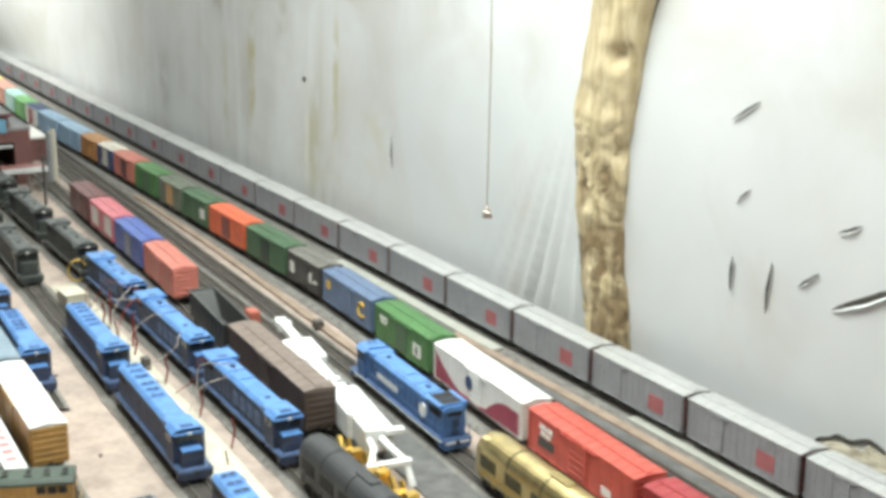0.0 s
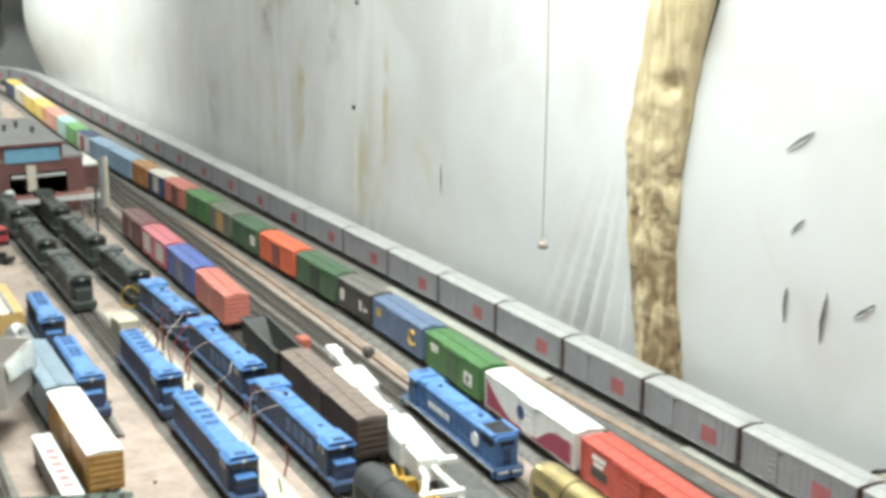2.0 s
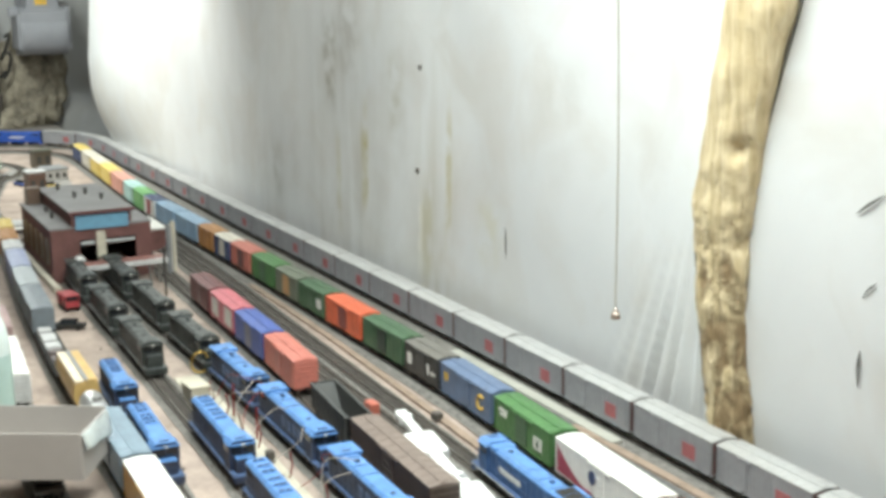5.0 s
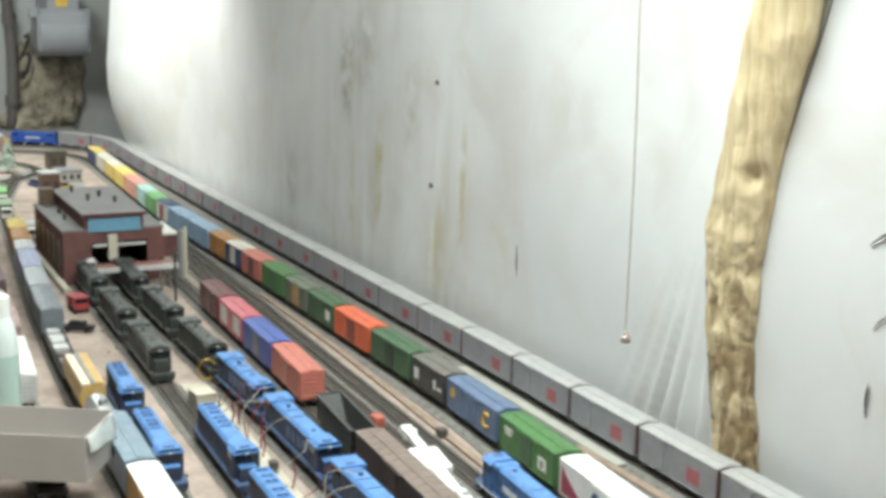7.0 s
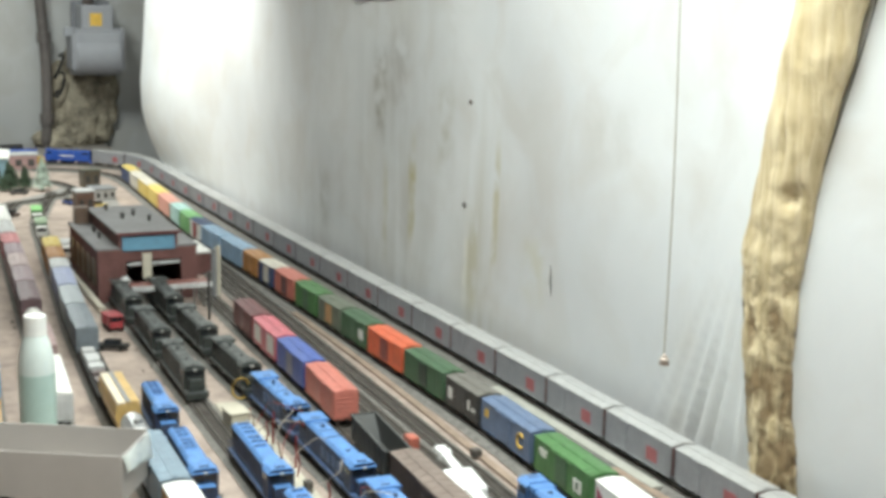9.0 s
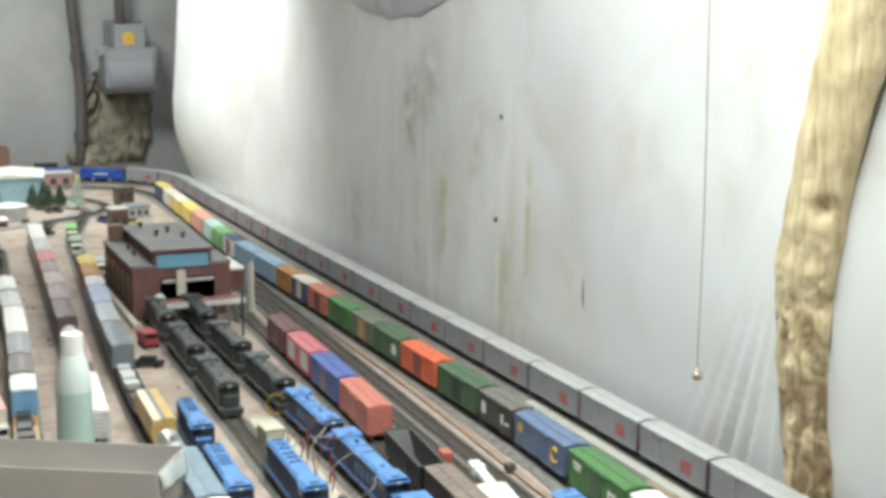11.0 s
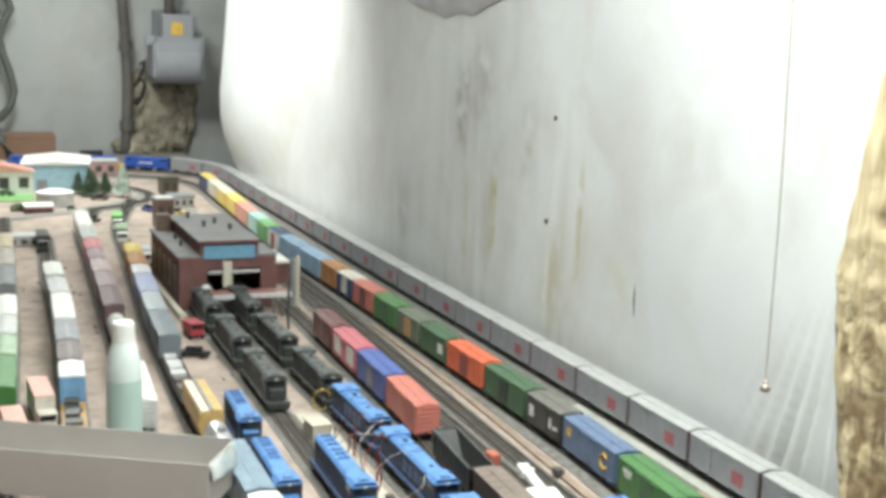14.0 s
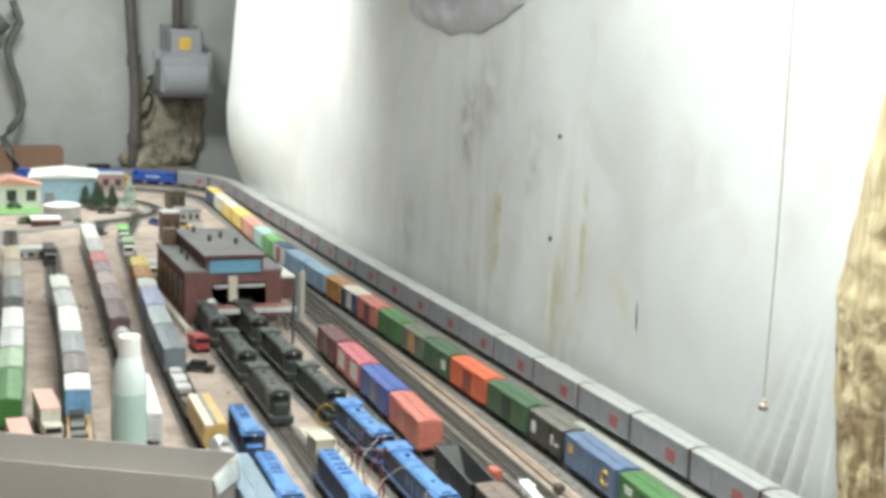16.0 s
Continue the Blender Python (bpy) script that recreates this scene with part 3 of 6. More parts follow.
        for axis, mid, half in (("Y", y, width), ("Z", (low + high) / 2, (high - low) / 2)):
            off = n.new("ShaderNodeMath")
            off.operation, off.inputs[1].default_value = "SUBTRACT", mid
            l.new(sep.outputs[axis], off.inputs[0])
            size = n.new("ShaderNodeMath")
            size.operation = "ABSOLUTE"
            l.new(off.outputs[0], size.inputs[0])
            fall = n.new("ShaderNodeMapRange")
            fall.interpolation_type = "SMOOTHSTEP"
            fall.inputs["From Min"].default_value, fall.inputs["From Max"].default_value = half, half * 0.25
            l.new(size.outputs[0], fall.inputs["Value"])
            gauge.append(fall.outputs[0])
        gauge.append(broken.outputs[0])
        both = strength
        for g in gauge:
            mul = n.new("ShaderNodeMath")
            mul.operation = "MULTIPLY"
            l.new(g, mul.inputs[0])
            if both is strength:
                mul.inputs[1].default_value = strength
            else:
                l.new(both, mul.inputs[1])
            both = mul.outputs[0]
        mx = n.new("ShaderNodeMix")
        mx.data_type = "RGBA"
        mx.inputs["B"].default_value = (*color, 1)
        l.new(both, mx.inputs["Factor"])
        l.new(out, mx.inputs["A"])
        out = mx.outputs["Result"]
    l.new(out, bsdf.inputs["Base Color"])
    b = n.new("ShaderNodeBump")
    b.inputs["Strength"].default_value, b.inputs["Distance"].default_value = 0.12, 0.006
    addn = n.new("ShaderNodeMath")
    addn.operation = "ADD"
    l.new(streak.outputs["Fac"], addn.inputs[0])
    soft = n.new("ShaderNodeMath")
    soft.operation, soft.inputs[1].default_value = "MULTIPLY", 0.4
    l.new(fine.outputs["Fac"], soft.inputs[0])
    l.new(soft.outputs[0], addn.inputs[1])
    l.new(addn.outputs[0], b.inputs["Height"])
    l.new(b.outputs["Normal"], bsdf.inputs["Normal"])
    return m


SHEET = sheet_mat("painted_wall_sheeting", [
    (1.95, 0.12, 0.55, (0.42, 0.38, 0.26), 0.1, 0.5),
    (2.3, 0.25, 0.34, (0.4, 0.38, 0.32), 0.2, 0.8),
    # broad grey runs here also paint in shade on the dim middle stretch
    (2.75, 0.7, 0.2, (0.4, 0.4, 0.38), 0.0, 1.0),
], drips=[
    (2.235, 0.022, 0.75, (0.44, 0.39, 0.15), 0.1, 0.36),
    (2.36, 0.02, 0.4, (0.45, 0.41, 0.2), 0.05, 0.3),
    (2.0, 0.014, 0.6, (0.86, 0.85, 0.78), 0.03, 0.24),
    (1.975, 0.03, 0.5, (0.47, 0.43, 0.24), 0.02, 0.26),
    (1.9, 0.016, 0.6, (0.46, 0.41, 0.2), 0.07, 0.4),
    (1.76, 0.06, 0.4, (0.56, 0.52, 0.33), 0.1, 0.24),
    (2.39, 0.05, 0.75, (0.3, 0.28, 0.23), 0.28, 0.52),
    (2.3, 0.07, 0.5, (0.36, 0.34, 0.31), 0.34, 0.56),
    (2.1, 0.05, 0.45, (0.42, 0.4, 0.3), 0.25, 0.46),
    (1.55, 0.1, 0.3, (0.5, 0.49, 0.44), 0.34, 0.46),
    (2.7, 0.05, 0.45, (0.36, 0.35, 0.3), 0.06, 0.24),
])
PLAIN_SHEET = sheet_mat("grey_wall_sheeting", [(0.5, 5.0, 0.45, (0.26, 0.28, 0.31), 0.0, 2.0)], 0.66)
CONCRETE = mat("grey_concrete_floor", (0.25, 0.24, 0.22), rough=0.9, scale=6)


def wall_x(y, z):
    """How far the bulging right-hand wall stands off, with folds fanning out beside the timber."""
    x = 0.945 + 0.018 * noise.noise((y * 1.1, z * 1.6, 3)) * max(0.0, min(1.0, 4.2 - y)) + 0.006 * noise.noise((y * 4, z * 3, 9)) + 0.012 * max(0, z - 0.2)
    # the sheeting bellies out towards the far end, then turns away round the corner
    u = max(0.0, min(1.0, (y - 3.3) / 0.95))
    x -= u * u * (3 - 2 * u) * float(np.interp(z, (-0.05, 0.0, 0.06, 0.11, 0.16, 0.22, 0.3, 0.4, 0.64, 1.2), (0, 0.012, 0.033, 0.055, 0.073, 0.086, 0.091, 0.084, 0.064, 0.02)))
    d = max(0.0, y - 4.0)
    x += 0.26 * d * d
    fan = math.exp(-((y - 1.27) / 0.095) ** 2) * max(0, min(1, (0.28 - z) / 0.24))
    u = (y - 1.19) / max(0.05, 0.16 - 0.35 * z)
    x += fan * 0.008 * (math.sin(u * 24 + 2 * noise.noise((y * 8, z * 6, 0))) + 0.5 * math.sin(u * 43 + 1.3))
    return x


def wall_right():
    ys = np.unique(np.round(np.concatenate([np.arange(-1.2, 0.6, 0.05), np.arange(0.6, 1.06, 0.02), np.arange(1.06, 1.5, 0.005), np.arange(1.5, 3.4, 0.02), np.arange(3.4, 5.3, 0.03)]), 4))
    ys = ys[np.r_[True, np.diff(ys) > 0.003]]
    zs = np.concatenate([[-1.0, -0.5, -0.1], np.arange(-0.04, 0.75, 0.018), [0.8, 0.9, 1.0, 1.1, 1.2]])
    verts = [(wall_x(y, z), y, z) for y in ys for z in zs]
    k = len(zs)
    faces = [(i * k + j, (i + 1) * k + j, (i + 1) * k + j + 1, i * k + j + 1) for i in range(len(ys) - 1) for j in range(k - 1)]
    me = bpy.data.meshes.new("wall_east")
    me.from_pydata(verts, [], faces)
    for p in me.polygons:
        p.use_smooth = True
    ob = part("wall_east", me, SHEET)
    thick = ob.modifiers.new("thickness", "SOLIDIFY")
    thick.thickness, thick.offset = 0.02, 1
    return tagged(ob, "off-white bulging painted sheeting wall, stained, with some painted shade", "wall", kind="structure")


wall_right()


def flat_wall(name, axis, at, a0, a1, z0, z1, label, material, bulge=0.02):
    us, zs = np.linspace(a0, a1, 70), np.linspace(z0, z1, 50)
    verts = []
    for u in us:
        for z in zs:
            d = at + bulge * noise.noise((u * 1.7, z * 1.3, at)) + 0.4 * bulge * noise.noise((u * 7, z * 1.5, at + 4))
            verts.append((u, d, z) if axis == "y" else (d, u, z))
    k = len(zs)
    faces = [(i * k + j, (i + 1) * k + j, (i + 1) * k + j + 1, i * k + j + 1) for i in range(len(us) - 1) for j in range(k - 1)]
    me = bpy.data.meshes.new(name)
    me.from_pydata(verts, [], faces)
    for p in me.polygons:
        p.use_smooth = True
    ob = part(name, me, material)
    thick = ob.modifiers.new("thickness", "SOLIDIFY")
    thick.thickness = 0.03
    return tagged(ob, label, "wall", kind="structure")


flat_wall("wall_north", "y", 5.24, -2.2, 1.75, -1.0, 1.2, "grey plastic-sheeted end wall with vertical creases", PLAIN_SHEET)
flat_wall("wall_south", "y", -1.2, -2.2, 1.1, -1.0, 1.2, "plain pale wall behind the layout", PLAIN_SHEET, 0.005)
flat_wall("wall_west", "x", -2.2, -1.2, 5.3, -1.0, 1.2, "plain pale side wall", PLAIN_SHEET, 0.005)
tagged(boxes("floor", [(-2.25, 1.75, -1.25, 5.3, -1.05, -1.0)], CONCRETE), "grey concrete floor under the layout", "floor", kind="structure")
tagged(boxes("ceiling", [(-2.25, 1.75, -1.25, 5.3, 1.2, 1.25)], mat("white_ceiling_paint", (0.75, 0.75, 0.73), rough=0.8, scale=5, bump=0.05)), "plain white ceiling", "ceiling", kind="structure")

# ---- layout table ----


def table():
    ob = thing("layout_table", pose(0, 0, 0), "large plywood railway layout table painted pinkish tan", "table", kind="structure")
    bm = bmesh.new()
    bmesh.ops.create_grid(bm, x_segments=60, y_segments=160, size=0.5)
    for v in bm.verts:
        x, y = -0.9 + (v.co.x + 0.5) * 1.84, -0.5 + (v.co.y + 0.5) * 5.6
        v.co = (x, y, 0.0012 * noise.noise((x * 9, y * 9, 1)) - 0.0008)
    part("tabletop", bm, BOARD, ob)
    boxes("board_edge", [(-0.9, 0.93, -0.5, 5.1, -0.03, -0.004)], paint("raw_plywood", 176, 140, 100, rough=0.8, scale=20), ob)
    for x in (-0.85, 0.0, 0.85):
        for y in (-0.4, 1.5, 3.2, 4.9):
            boxes("leg", [(x - 0.03, x + 0.03, y - 0.03, y + 0.03, -1.0, -0.03)], paint("raw_plywood", 176, 140, 100), ob)


table()
for key in LINES:
    lay(key)

PALE = paint("pale_roadbed_strip", 178, 177, 166, rough=0.8, vary=0.12, scale=40, dirt=0.15)
CORK = paint("brown_cork_strip", 160, 138, 120, rough=0.9, vary=0.2, scale=60, dirt=0.3)
ASPHALT = paint("dark_grey_gravel_bed", 104, 103, 101, rough=0.95, vary=0.42, scale=140, bump=0.7)
CREAM = paint("cream_board", 200, 192, 172, rough=0.8, vary=0.12, scale=24, dirt=0.3)


def ribbon(name, pts, w, z, h, material, label, category):
    bm = bmesh.new()
    strip(bm, spline(pts, 0.03), -w / 2, w / 2, z, h)
    return tagged(part(name, bm, material), label, category, kind="structure")


ribbon("gravel_bed", [(0.81, 0.3), (0.83, 1.2), (0.836, 2.2), (0.836, 3.2), (0.845, 4.0)], 0.05, 0.0002, 0.0022, ASPHALT, "dark grey gravel bed between two tracks", "gravel bed")
ribbon("gravel_bed", [(0.6, 0.5), (0.63, 1.0), (0.66, 1.5), (0.69, 2.1), (0.71, 2.7), (0.74, 3.3)], 0.075, 0.0001, 0.0016, ASPHALT, "dark grey gravel bed under the sidings", "gravel bed")
ribbon("pale_strip", [(0.866, 0.55), (0.872, 1.02)], 0.016, 0.002, 0.004, PALE, "pale raised roadbed strip beside the wall track", "roadbed strip")
ribbon("pale_strip", [(0.862, 1.27), (0.868, 1.72)], 0.016, 0.002, 0.004, PALE, "pale raised roadbed strip beside the wall track", "roadbed strip")
ribbon("cork_strip", [(0.838, 0.5), (0.852, 1.03), (0.85, 1.35)], 0.012, 0.002, 0.003, CORK, "brown cork strip along the gravel bed", "cork strip")
ribbon("cork_strip", [(0.705, 1.2), (0.72, 1.5), (0.738, 1.9), (0.742, 2.3)], 0.01, 0.001, 0.0026, CORK, "brown cork strip along the gravel bed", "cork strip")
ribbon("cream_board", [(0.43, 0.75), (0.452, 1.1), (0.468, 1.5), (0.478, 1.8)], 0.036, 0.0004, 0.0022, CREAM, "cream painted board strip between the loco tracks", "board")

# ---- the timber in the wall ----
def wood_mat():
    """Peeled, weathered log: long grain, dark cracks and ochre patches."""
    m = bpy.data.materials.new("peeled_log_wood")
    m.use_nodes = True
    n, l = m.node_tree.nodes, m.node_tree.links
    bsdf = n["Principled BSDF"]
    bsdf.inputs["Roughness"].default_value = 0.6
    tc, grain = n.new("ShaderNodeTexCoord"), n.new("ShaderNodeMapping")
    grain.inputs["Scale"].default_value = (60, 60, 3.2)
    l.new(tc.outputs["Object"], grain.inputs[0])
    a, b = n.new("ShaderNodeTexNoise"), n.new("ShaderNodeTexNoise")
    a.inputs["Scale"].default_value, a.inputs["Detail"].default_value, a.inputs["Distortion"].default_value = 1.6, 9, 0.8
    l.new(grain.outputs[0], a.inputs["Vector"])
    l.new(tc.outputs["Object"], b.inputs["Vector"])
    b.inputs["Scale"].default_value, b.inputs["Detail"].default_value = 70, 6
    add = n.new("ShaderNodeMath")
    add.operation = "ADD"
    l.new(a.outputs["Fac"], add.inputs[0])
    tame = n.new("ShaderNodeMapRange")
    tame.inputs["To Min"].default_value, tame.inputs["To Max"].default_value = 0.36, 0.66
    l.new(b.outputs["Fac"], tame.inputs["Value"])
    l.new(tame.outputs[0], add.inputs[1])
    ramp = n.new("ShaderNodeValToRGB")
    e = ramp.color_ramp.elements
    e[0].position, e[0].color = 0.33, (0.3, 0.21, 0.1, 1)
    e[1].position, e[1].color = 0.6, (0.74, 0.62, 0.4, 1)
    mid = e.new(0.44)
    mid.color = (0.58, 0.46, 0.26, 1)
    half = n.new("ShaderNodeMath")
    half.operation, half.inputs[1].default_value = "MULTIPLY", 0.5
    l.new(add.outputs[0], half.inputs[0])
    l.new(half.outputs[0], ramp.inputs[0])
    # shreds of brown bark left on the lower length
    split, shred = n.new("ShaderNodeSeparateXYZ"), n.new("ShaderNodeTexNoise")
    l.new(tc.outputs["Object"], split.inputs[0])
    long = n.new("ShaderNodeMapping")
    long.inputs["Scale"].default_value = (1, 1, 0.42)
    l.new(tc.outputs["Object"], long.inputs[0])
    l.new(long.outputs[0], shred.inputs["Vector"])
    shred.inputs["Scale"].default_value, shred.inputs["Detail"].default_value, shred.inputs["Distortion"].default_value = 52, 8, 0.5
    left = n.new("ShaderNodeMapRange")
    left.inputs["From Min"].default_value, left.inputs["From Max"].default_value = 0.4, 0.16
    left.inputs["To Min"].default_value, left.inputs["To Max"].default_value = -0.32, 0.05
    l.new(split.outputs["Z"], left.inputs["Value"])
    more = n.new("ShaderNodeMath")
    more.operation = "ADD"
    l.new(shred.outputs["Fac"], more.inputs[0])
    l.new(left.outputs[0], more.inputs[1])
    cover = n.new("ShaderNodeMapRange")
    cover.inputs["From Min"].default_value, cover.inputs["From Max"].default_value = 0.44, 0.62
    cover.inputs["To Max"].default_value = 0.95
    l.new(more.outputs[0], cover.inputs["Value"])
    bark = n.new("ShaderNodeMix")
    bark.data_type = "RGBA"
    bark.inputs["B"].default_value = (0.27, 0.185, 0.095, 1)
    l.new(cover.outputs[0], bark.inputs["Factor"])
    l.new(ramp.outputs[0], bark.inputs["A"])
    l.new(bark.outputs["Result"], bsdf.inputs["Base Color"])
    bp = n.new("ShaderNodeBump")
    bp.inputs["Strength"].default_value, bp.inputs["Distance"].default_value = 0.75, 0.01
    relief = n.new("ShaderNodeMath")
    relief.operation = "SUBTRACT"
    l.new(add.outputs[0], relief.inputs[0])
    part_way = n.new("ShaderNodeMath")
    part_way.operation, part_way.inputs[1].default_value = "MULTIPLY", 0.6
    l.new(cover.outputs[0], part_way.inputs[0])
    l.new(part_way.outputs[0], relief.inputs[1])
    l.new(relief.outputs[0], bp.inputs["Height"])
    l.new(bp.outputs["Normal"], bsdf.inputs["Normal"])
    return m


LOG_Z = (-0.05, 0.065, 0.127, 0.197, 0.257, 0.3, 0.406, 0.49, 0.62, 0.8, 1.2)
LOG_MID = (1.1363, 1.1487, 1.1591, 1.1699, 1.1717, 1.1728, 1.1518, 1.1298, 1.0938, 1.0368, 0.9218)
LOG_HALF = (0.0341, 0.0323, 0.0304, 0.0359, 0.0423, 0.0469, 0.0458, 0.0492, 0.0504, 0.0515, 0.0515)


def log_at(z):
    """The middle of the log along the wall and half its width, at a height."""
    return float(np.interp(z, LOG_Z, LOG_MID)), float(np.interp(z, LOG_Z, LOG_HALF))


def timber():
    """A crooked log: smooth and peeled above, ragged with torn bark below."""
    bm = bmesh.new()
    rings, seg = [], 72
    for z in np.arange(-0.03, 1.2, 0.0045):
        c, half = log_at(z)
        ragged = float(np.interp(z, (0.3, 0.4), (1.0, 0.22)))
        ring = []
        for a in range(seg):
            t = a * 2 * math.pi / seg
            u, v = math.cos(t), math.sin(t)
            p = Vector((u * half, v * 0.022, z))
            lump = 0.0035 * noise.noise(p * 24) + ragged * (0.0055 * (0.45 - abs(noise.noise(Vector((p.x * 75, p.y * 75, z * 34))))) + 0.0022 * noise.noise(p * 150))
            lump -= 0.012 * math.exp(-((z - 0.372) / 0.009) ** 2 - ((t - 2.3) / 0.3) ** 2)
            lump -= 0.007 * math.exp(-((z - 0.262) / 0.012) ** 2 - ((t - 2.8) / 0.35) ** 2)
            ring.append(bm.verts.new((0.935 - (0.022 + lump) * v, c + (half + lump) * u, z)))
        rings.append(ring)
    for a, b in zip(rings, rings[1:]):
        for i in range(seg):
            bm.faces.new((a[i], a[(i + 1) % seg], b[(i + 1) % seg], b[i]))
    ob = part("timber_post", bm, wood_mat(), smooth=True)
    return tagged(ob, "rough peeled log post set into the wall", "post", kind="structure")


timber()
# dark tube draws the shade in the gap between log and sheeting
gap = bmesh.new()
edge = []
for z in np.arange(0.0, 1.19, 0.02):
    c, half = log_at(z)
    y = c - 0.9 * half + 0.002 * noise.noise((z * 14, 1, 1))
    edge.append((wall_x(y, z) + 0.0006, y, z))
tube(gap, edge, 0.0014, 8)
tagged(part("wall_gap", gap, mat("dark_torn_gap", (0.06, 0.055, 0.045), rough=0.95, scale=60)), "crevice between the log post and the sheeting, shade painted dark", "crevice", kind="structure")
DARK_HOLE = mat("dark_torn_gap", (0.06, 0.055, 0.045), rough=0.95, scale=60)
ROCK = mat("brown_rock", (0.31, 0.275, 0.21), rough=0.95, vary=0.75, scale=26, dirt=0.6, bump=0.8, depth=0.01)


def tear(y0, z0, y1, z1, wide):
    """A slit torn in the sheeting, with one lip curled out."""
    k = 10
    bm = bmesh.new()
    lip = bmesh.new()
    dy, dz = y1 - y0, z1 - z0
    ln = math.hypot(dy, dz)
    ny, nz = -dz / ln, dy / ln
    prev = None
    prevl = None
    for i in range(k + 1):
        u = i / k
        w = wide * math.sin(math.pi * min(0.98, max(0.02, u))) ** 0.7 * (1 + 0.4 * noise.noise((u * 5, y0 * 30, z0 * 30)))
        y, z = y0 + dy * u + 0.002 * noise.noise((u * 4, y0 * 9, 2)), z0 + dz * u
        pts = [(y + ny * w * s, z + nz * w * s) for s in (-1, 1)]
        vs = [bm.verts.new((wall_x(*p) - 0.0012, *p)) for p in pts]
        q = (pts[1][0] + ny * w * 0.8, pts[1][1] + nz * w * 0.8)
        ls = [lip.verts.new((wall_x(*pts[1]) - 0.0015, *pts[1])), lip.verts.new((wall_x(*q) - 0.0015 - w * 0.9, *q)), lip.verts.new((wall_x(*q) - 0.0005 - w * 0.9, q[0], q[1] - 0.0005))]
        if prev:
            bm.faces.new((prev[0], prev[1], vs[1], vs[0]))
            lip.faces.new((prevl[0], prevl[1], ls[1], ls[0]))
            lip.faces.new((prevl[1], prevl[2], ls[2], ls[1]))
        prev, prevl = vs, ls
    ob = part("wall_tear", bm, DARK_HOLE)
    tagged(ob, "dark slit torn in the white wall sheeting", "tear", "tears in the wall", "structure")
    part("curled_lip", lip, SHEET, ob)


for t in [(0.975, 0.324, 0.939, 0.347, 0.0018), (0.961, 0.242, 0.942, 0.26, 0.001), (0.962, 0.15, 0.959, 0.187, 0.002), (0.912, 0.142, 0.906, 0.194, 0.002), (0.87, 0.178, 0.845, 0.198, 0.0017), (0.826, 0.241, 0.798, 0.254, 0.0017), (0.825, 0.168, 0.745, 0.21, 0.0034), (1.702, 0.191, 1.697, 0.142, 0.002)]:
    tear(*t)


def rock_patch(name, y0, y1, z0, z1, at, label, axis="x", rough=0.03, seed=0):
    """An uneven knob of bare rock that shows through the sheeting."""
    bm = bmesh.new()
    bmesh.ops.create_icosphere(bm, subdivisions=5, radius=1)
    for v in bm.verts:
        c = v.co.copy()
        d = 1 + 0.28 * noise.noise(c * 1.9 + Vector((seed, 0, 0))) + 0.15 * noise.noise(c * 5 + Vector((seed, 3, 0))) + 0.07 * noise.noise(c * 13)
        u, w = (y0 + y1) / 2 + c.y * d * (y1 - y0) / 2, (z0 + z1) / 2 + c.z * d * (z1 - z0) / 2
        h = at + c.x * d * rough
        v.co = (h, u, w) if axis == "x" else (u, h, w)
    ob = part(name, bm, ROCK, smooth=True)
    return tagged(ob, label, "rock", kind="structure")


rock_patch("rock_patch", 0.69, 0.83, -0.004, 0.05, 0.947, "brown rock bulging through a hole in the sheeting", rough=0.018)
bm = bmesh.new()
rim = [(0.762 + 0.072 * math.cos(a) + 0.006 * noise.noise((a * 2, 1, 4)), 0.022 + 0.032 * math.sin(a) + 0.005 * noise.noise((a * 3, 7, 4))) for a in np.linspace(0.1, 2.6, 26)]
tube(bm, [(wall_x(y, z) - 0.001, y, z) for y, z in rim], 0.0018, 8)
tagged(part("torn_edge", bm, DARK_HOLE), "dark torn edge of the sheeting above the rock", "tear", kind="structure")


def plastic_patch():
    """Crumpled mauve-grey plastic that hangs over the upper wall, with a rounded lower hem."""
    cols, rows = 90, 44
    verts, faces = [], []
    for i in range(cols + 1):
        u = i / cols
        y = 2.16 + 0.62 * u
        hem = 0.572 + 0.055 * abs(2 * u - 1) ** 2.2 + 0.012 * noise.noise((y * 13, 2, 5))
        for j in range(rows + 1):
            v = j / rows
            z = hem + (0.98 - hem) * v ** 1.4
            p = Vector((y * 9, z * 8, 1.7))
            lift = 0.016 + 0.022 * (0.5 - abs(noise.noise(p))) + 0.014 * (0.4 - abs(noise.noise(p * 2.3))) + 0.004 * noise.noise(p * 6)
            rim = min(1.0, 5 * u, 5 * (1 - u), 0.02 + 3 * v)
            verts.append((wall_x(y, z) - 0.002 - max(0.0, lift) * rim, y, z))
    k = rows + 1
    for i in range(cols):
        for j in range(rows):
            faces.append((i * k + j, (i + 1) * k + j, (i + 1) * k + j + 1, i * k + j + 1))
    me = bpy.data.meshes.new("plastic_patch")
    me.from_pydata(verts, [], faces)
    for q in me.polygons:
        q.use_smooth = True
    ob = part("plastic_patch", me, paint("mauve_grey_plastic", 200, 199, 207, rough=0.3, vary=0.14, scale=14, dirt=0.25))
    return tagged(ob, "crumpled mauve-grey plastic hanging over the upper wall", "plastic sheet", kind="structure")


plastic_patch()
# brown tube stands in for shade along the log's lower bark edge
bm = bmesh.new()
strip_pts = []
for z in np.arange(-0.02, 0.25, 0.012):
    c, half = log_at(z)
    strip_pts.append((0.931, c + half * 1.02 + 0.0015 * noise.noise((z * 40, 3, 3)), z))
tube(bm, strip_pts, 0.003, 8)
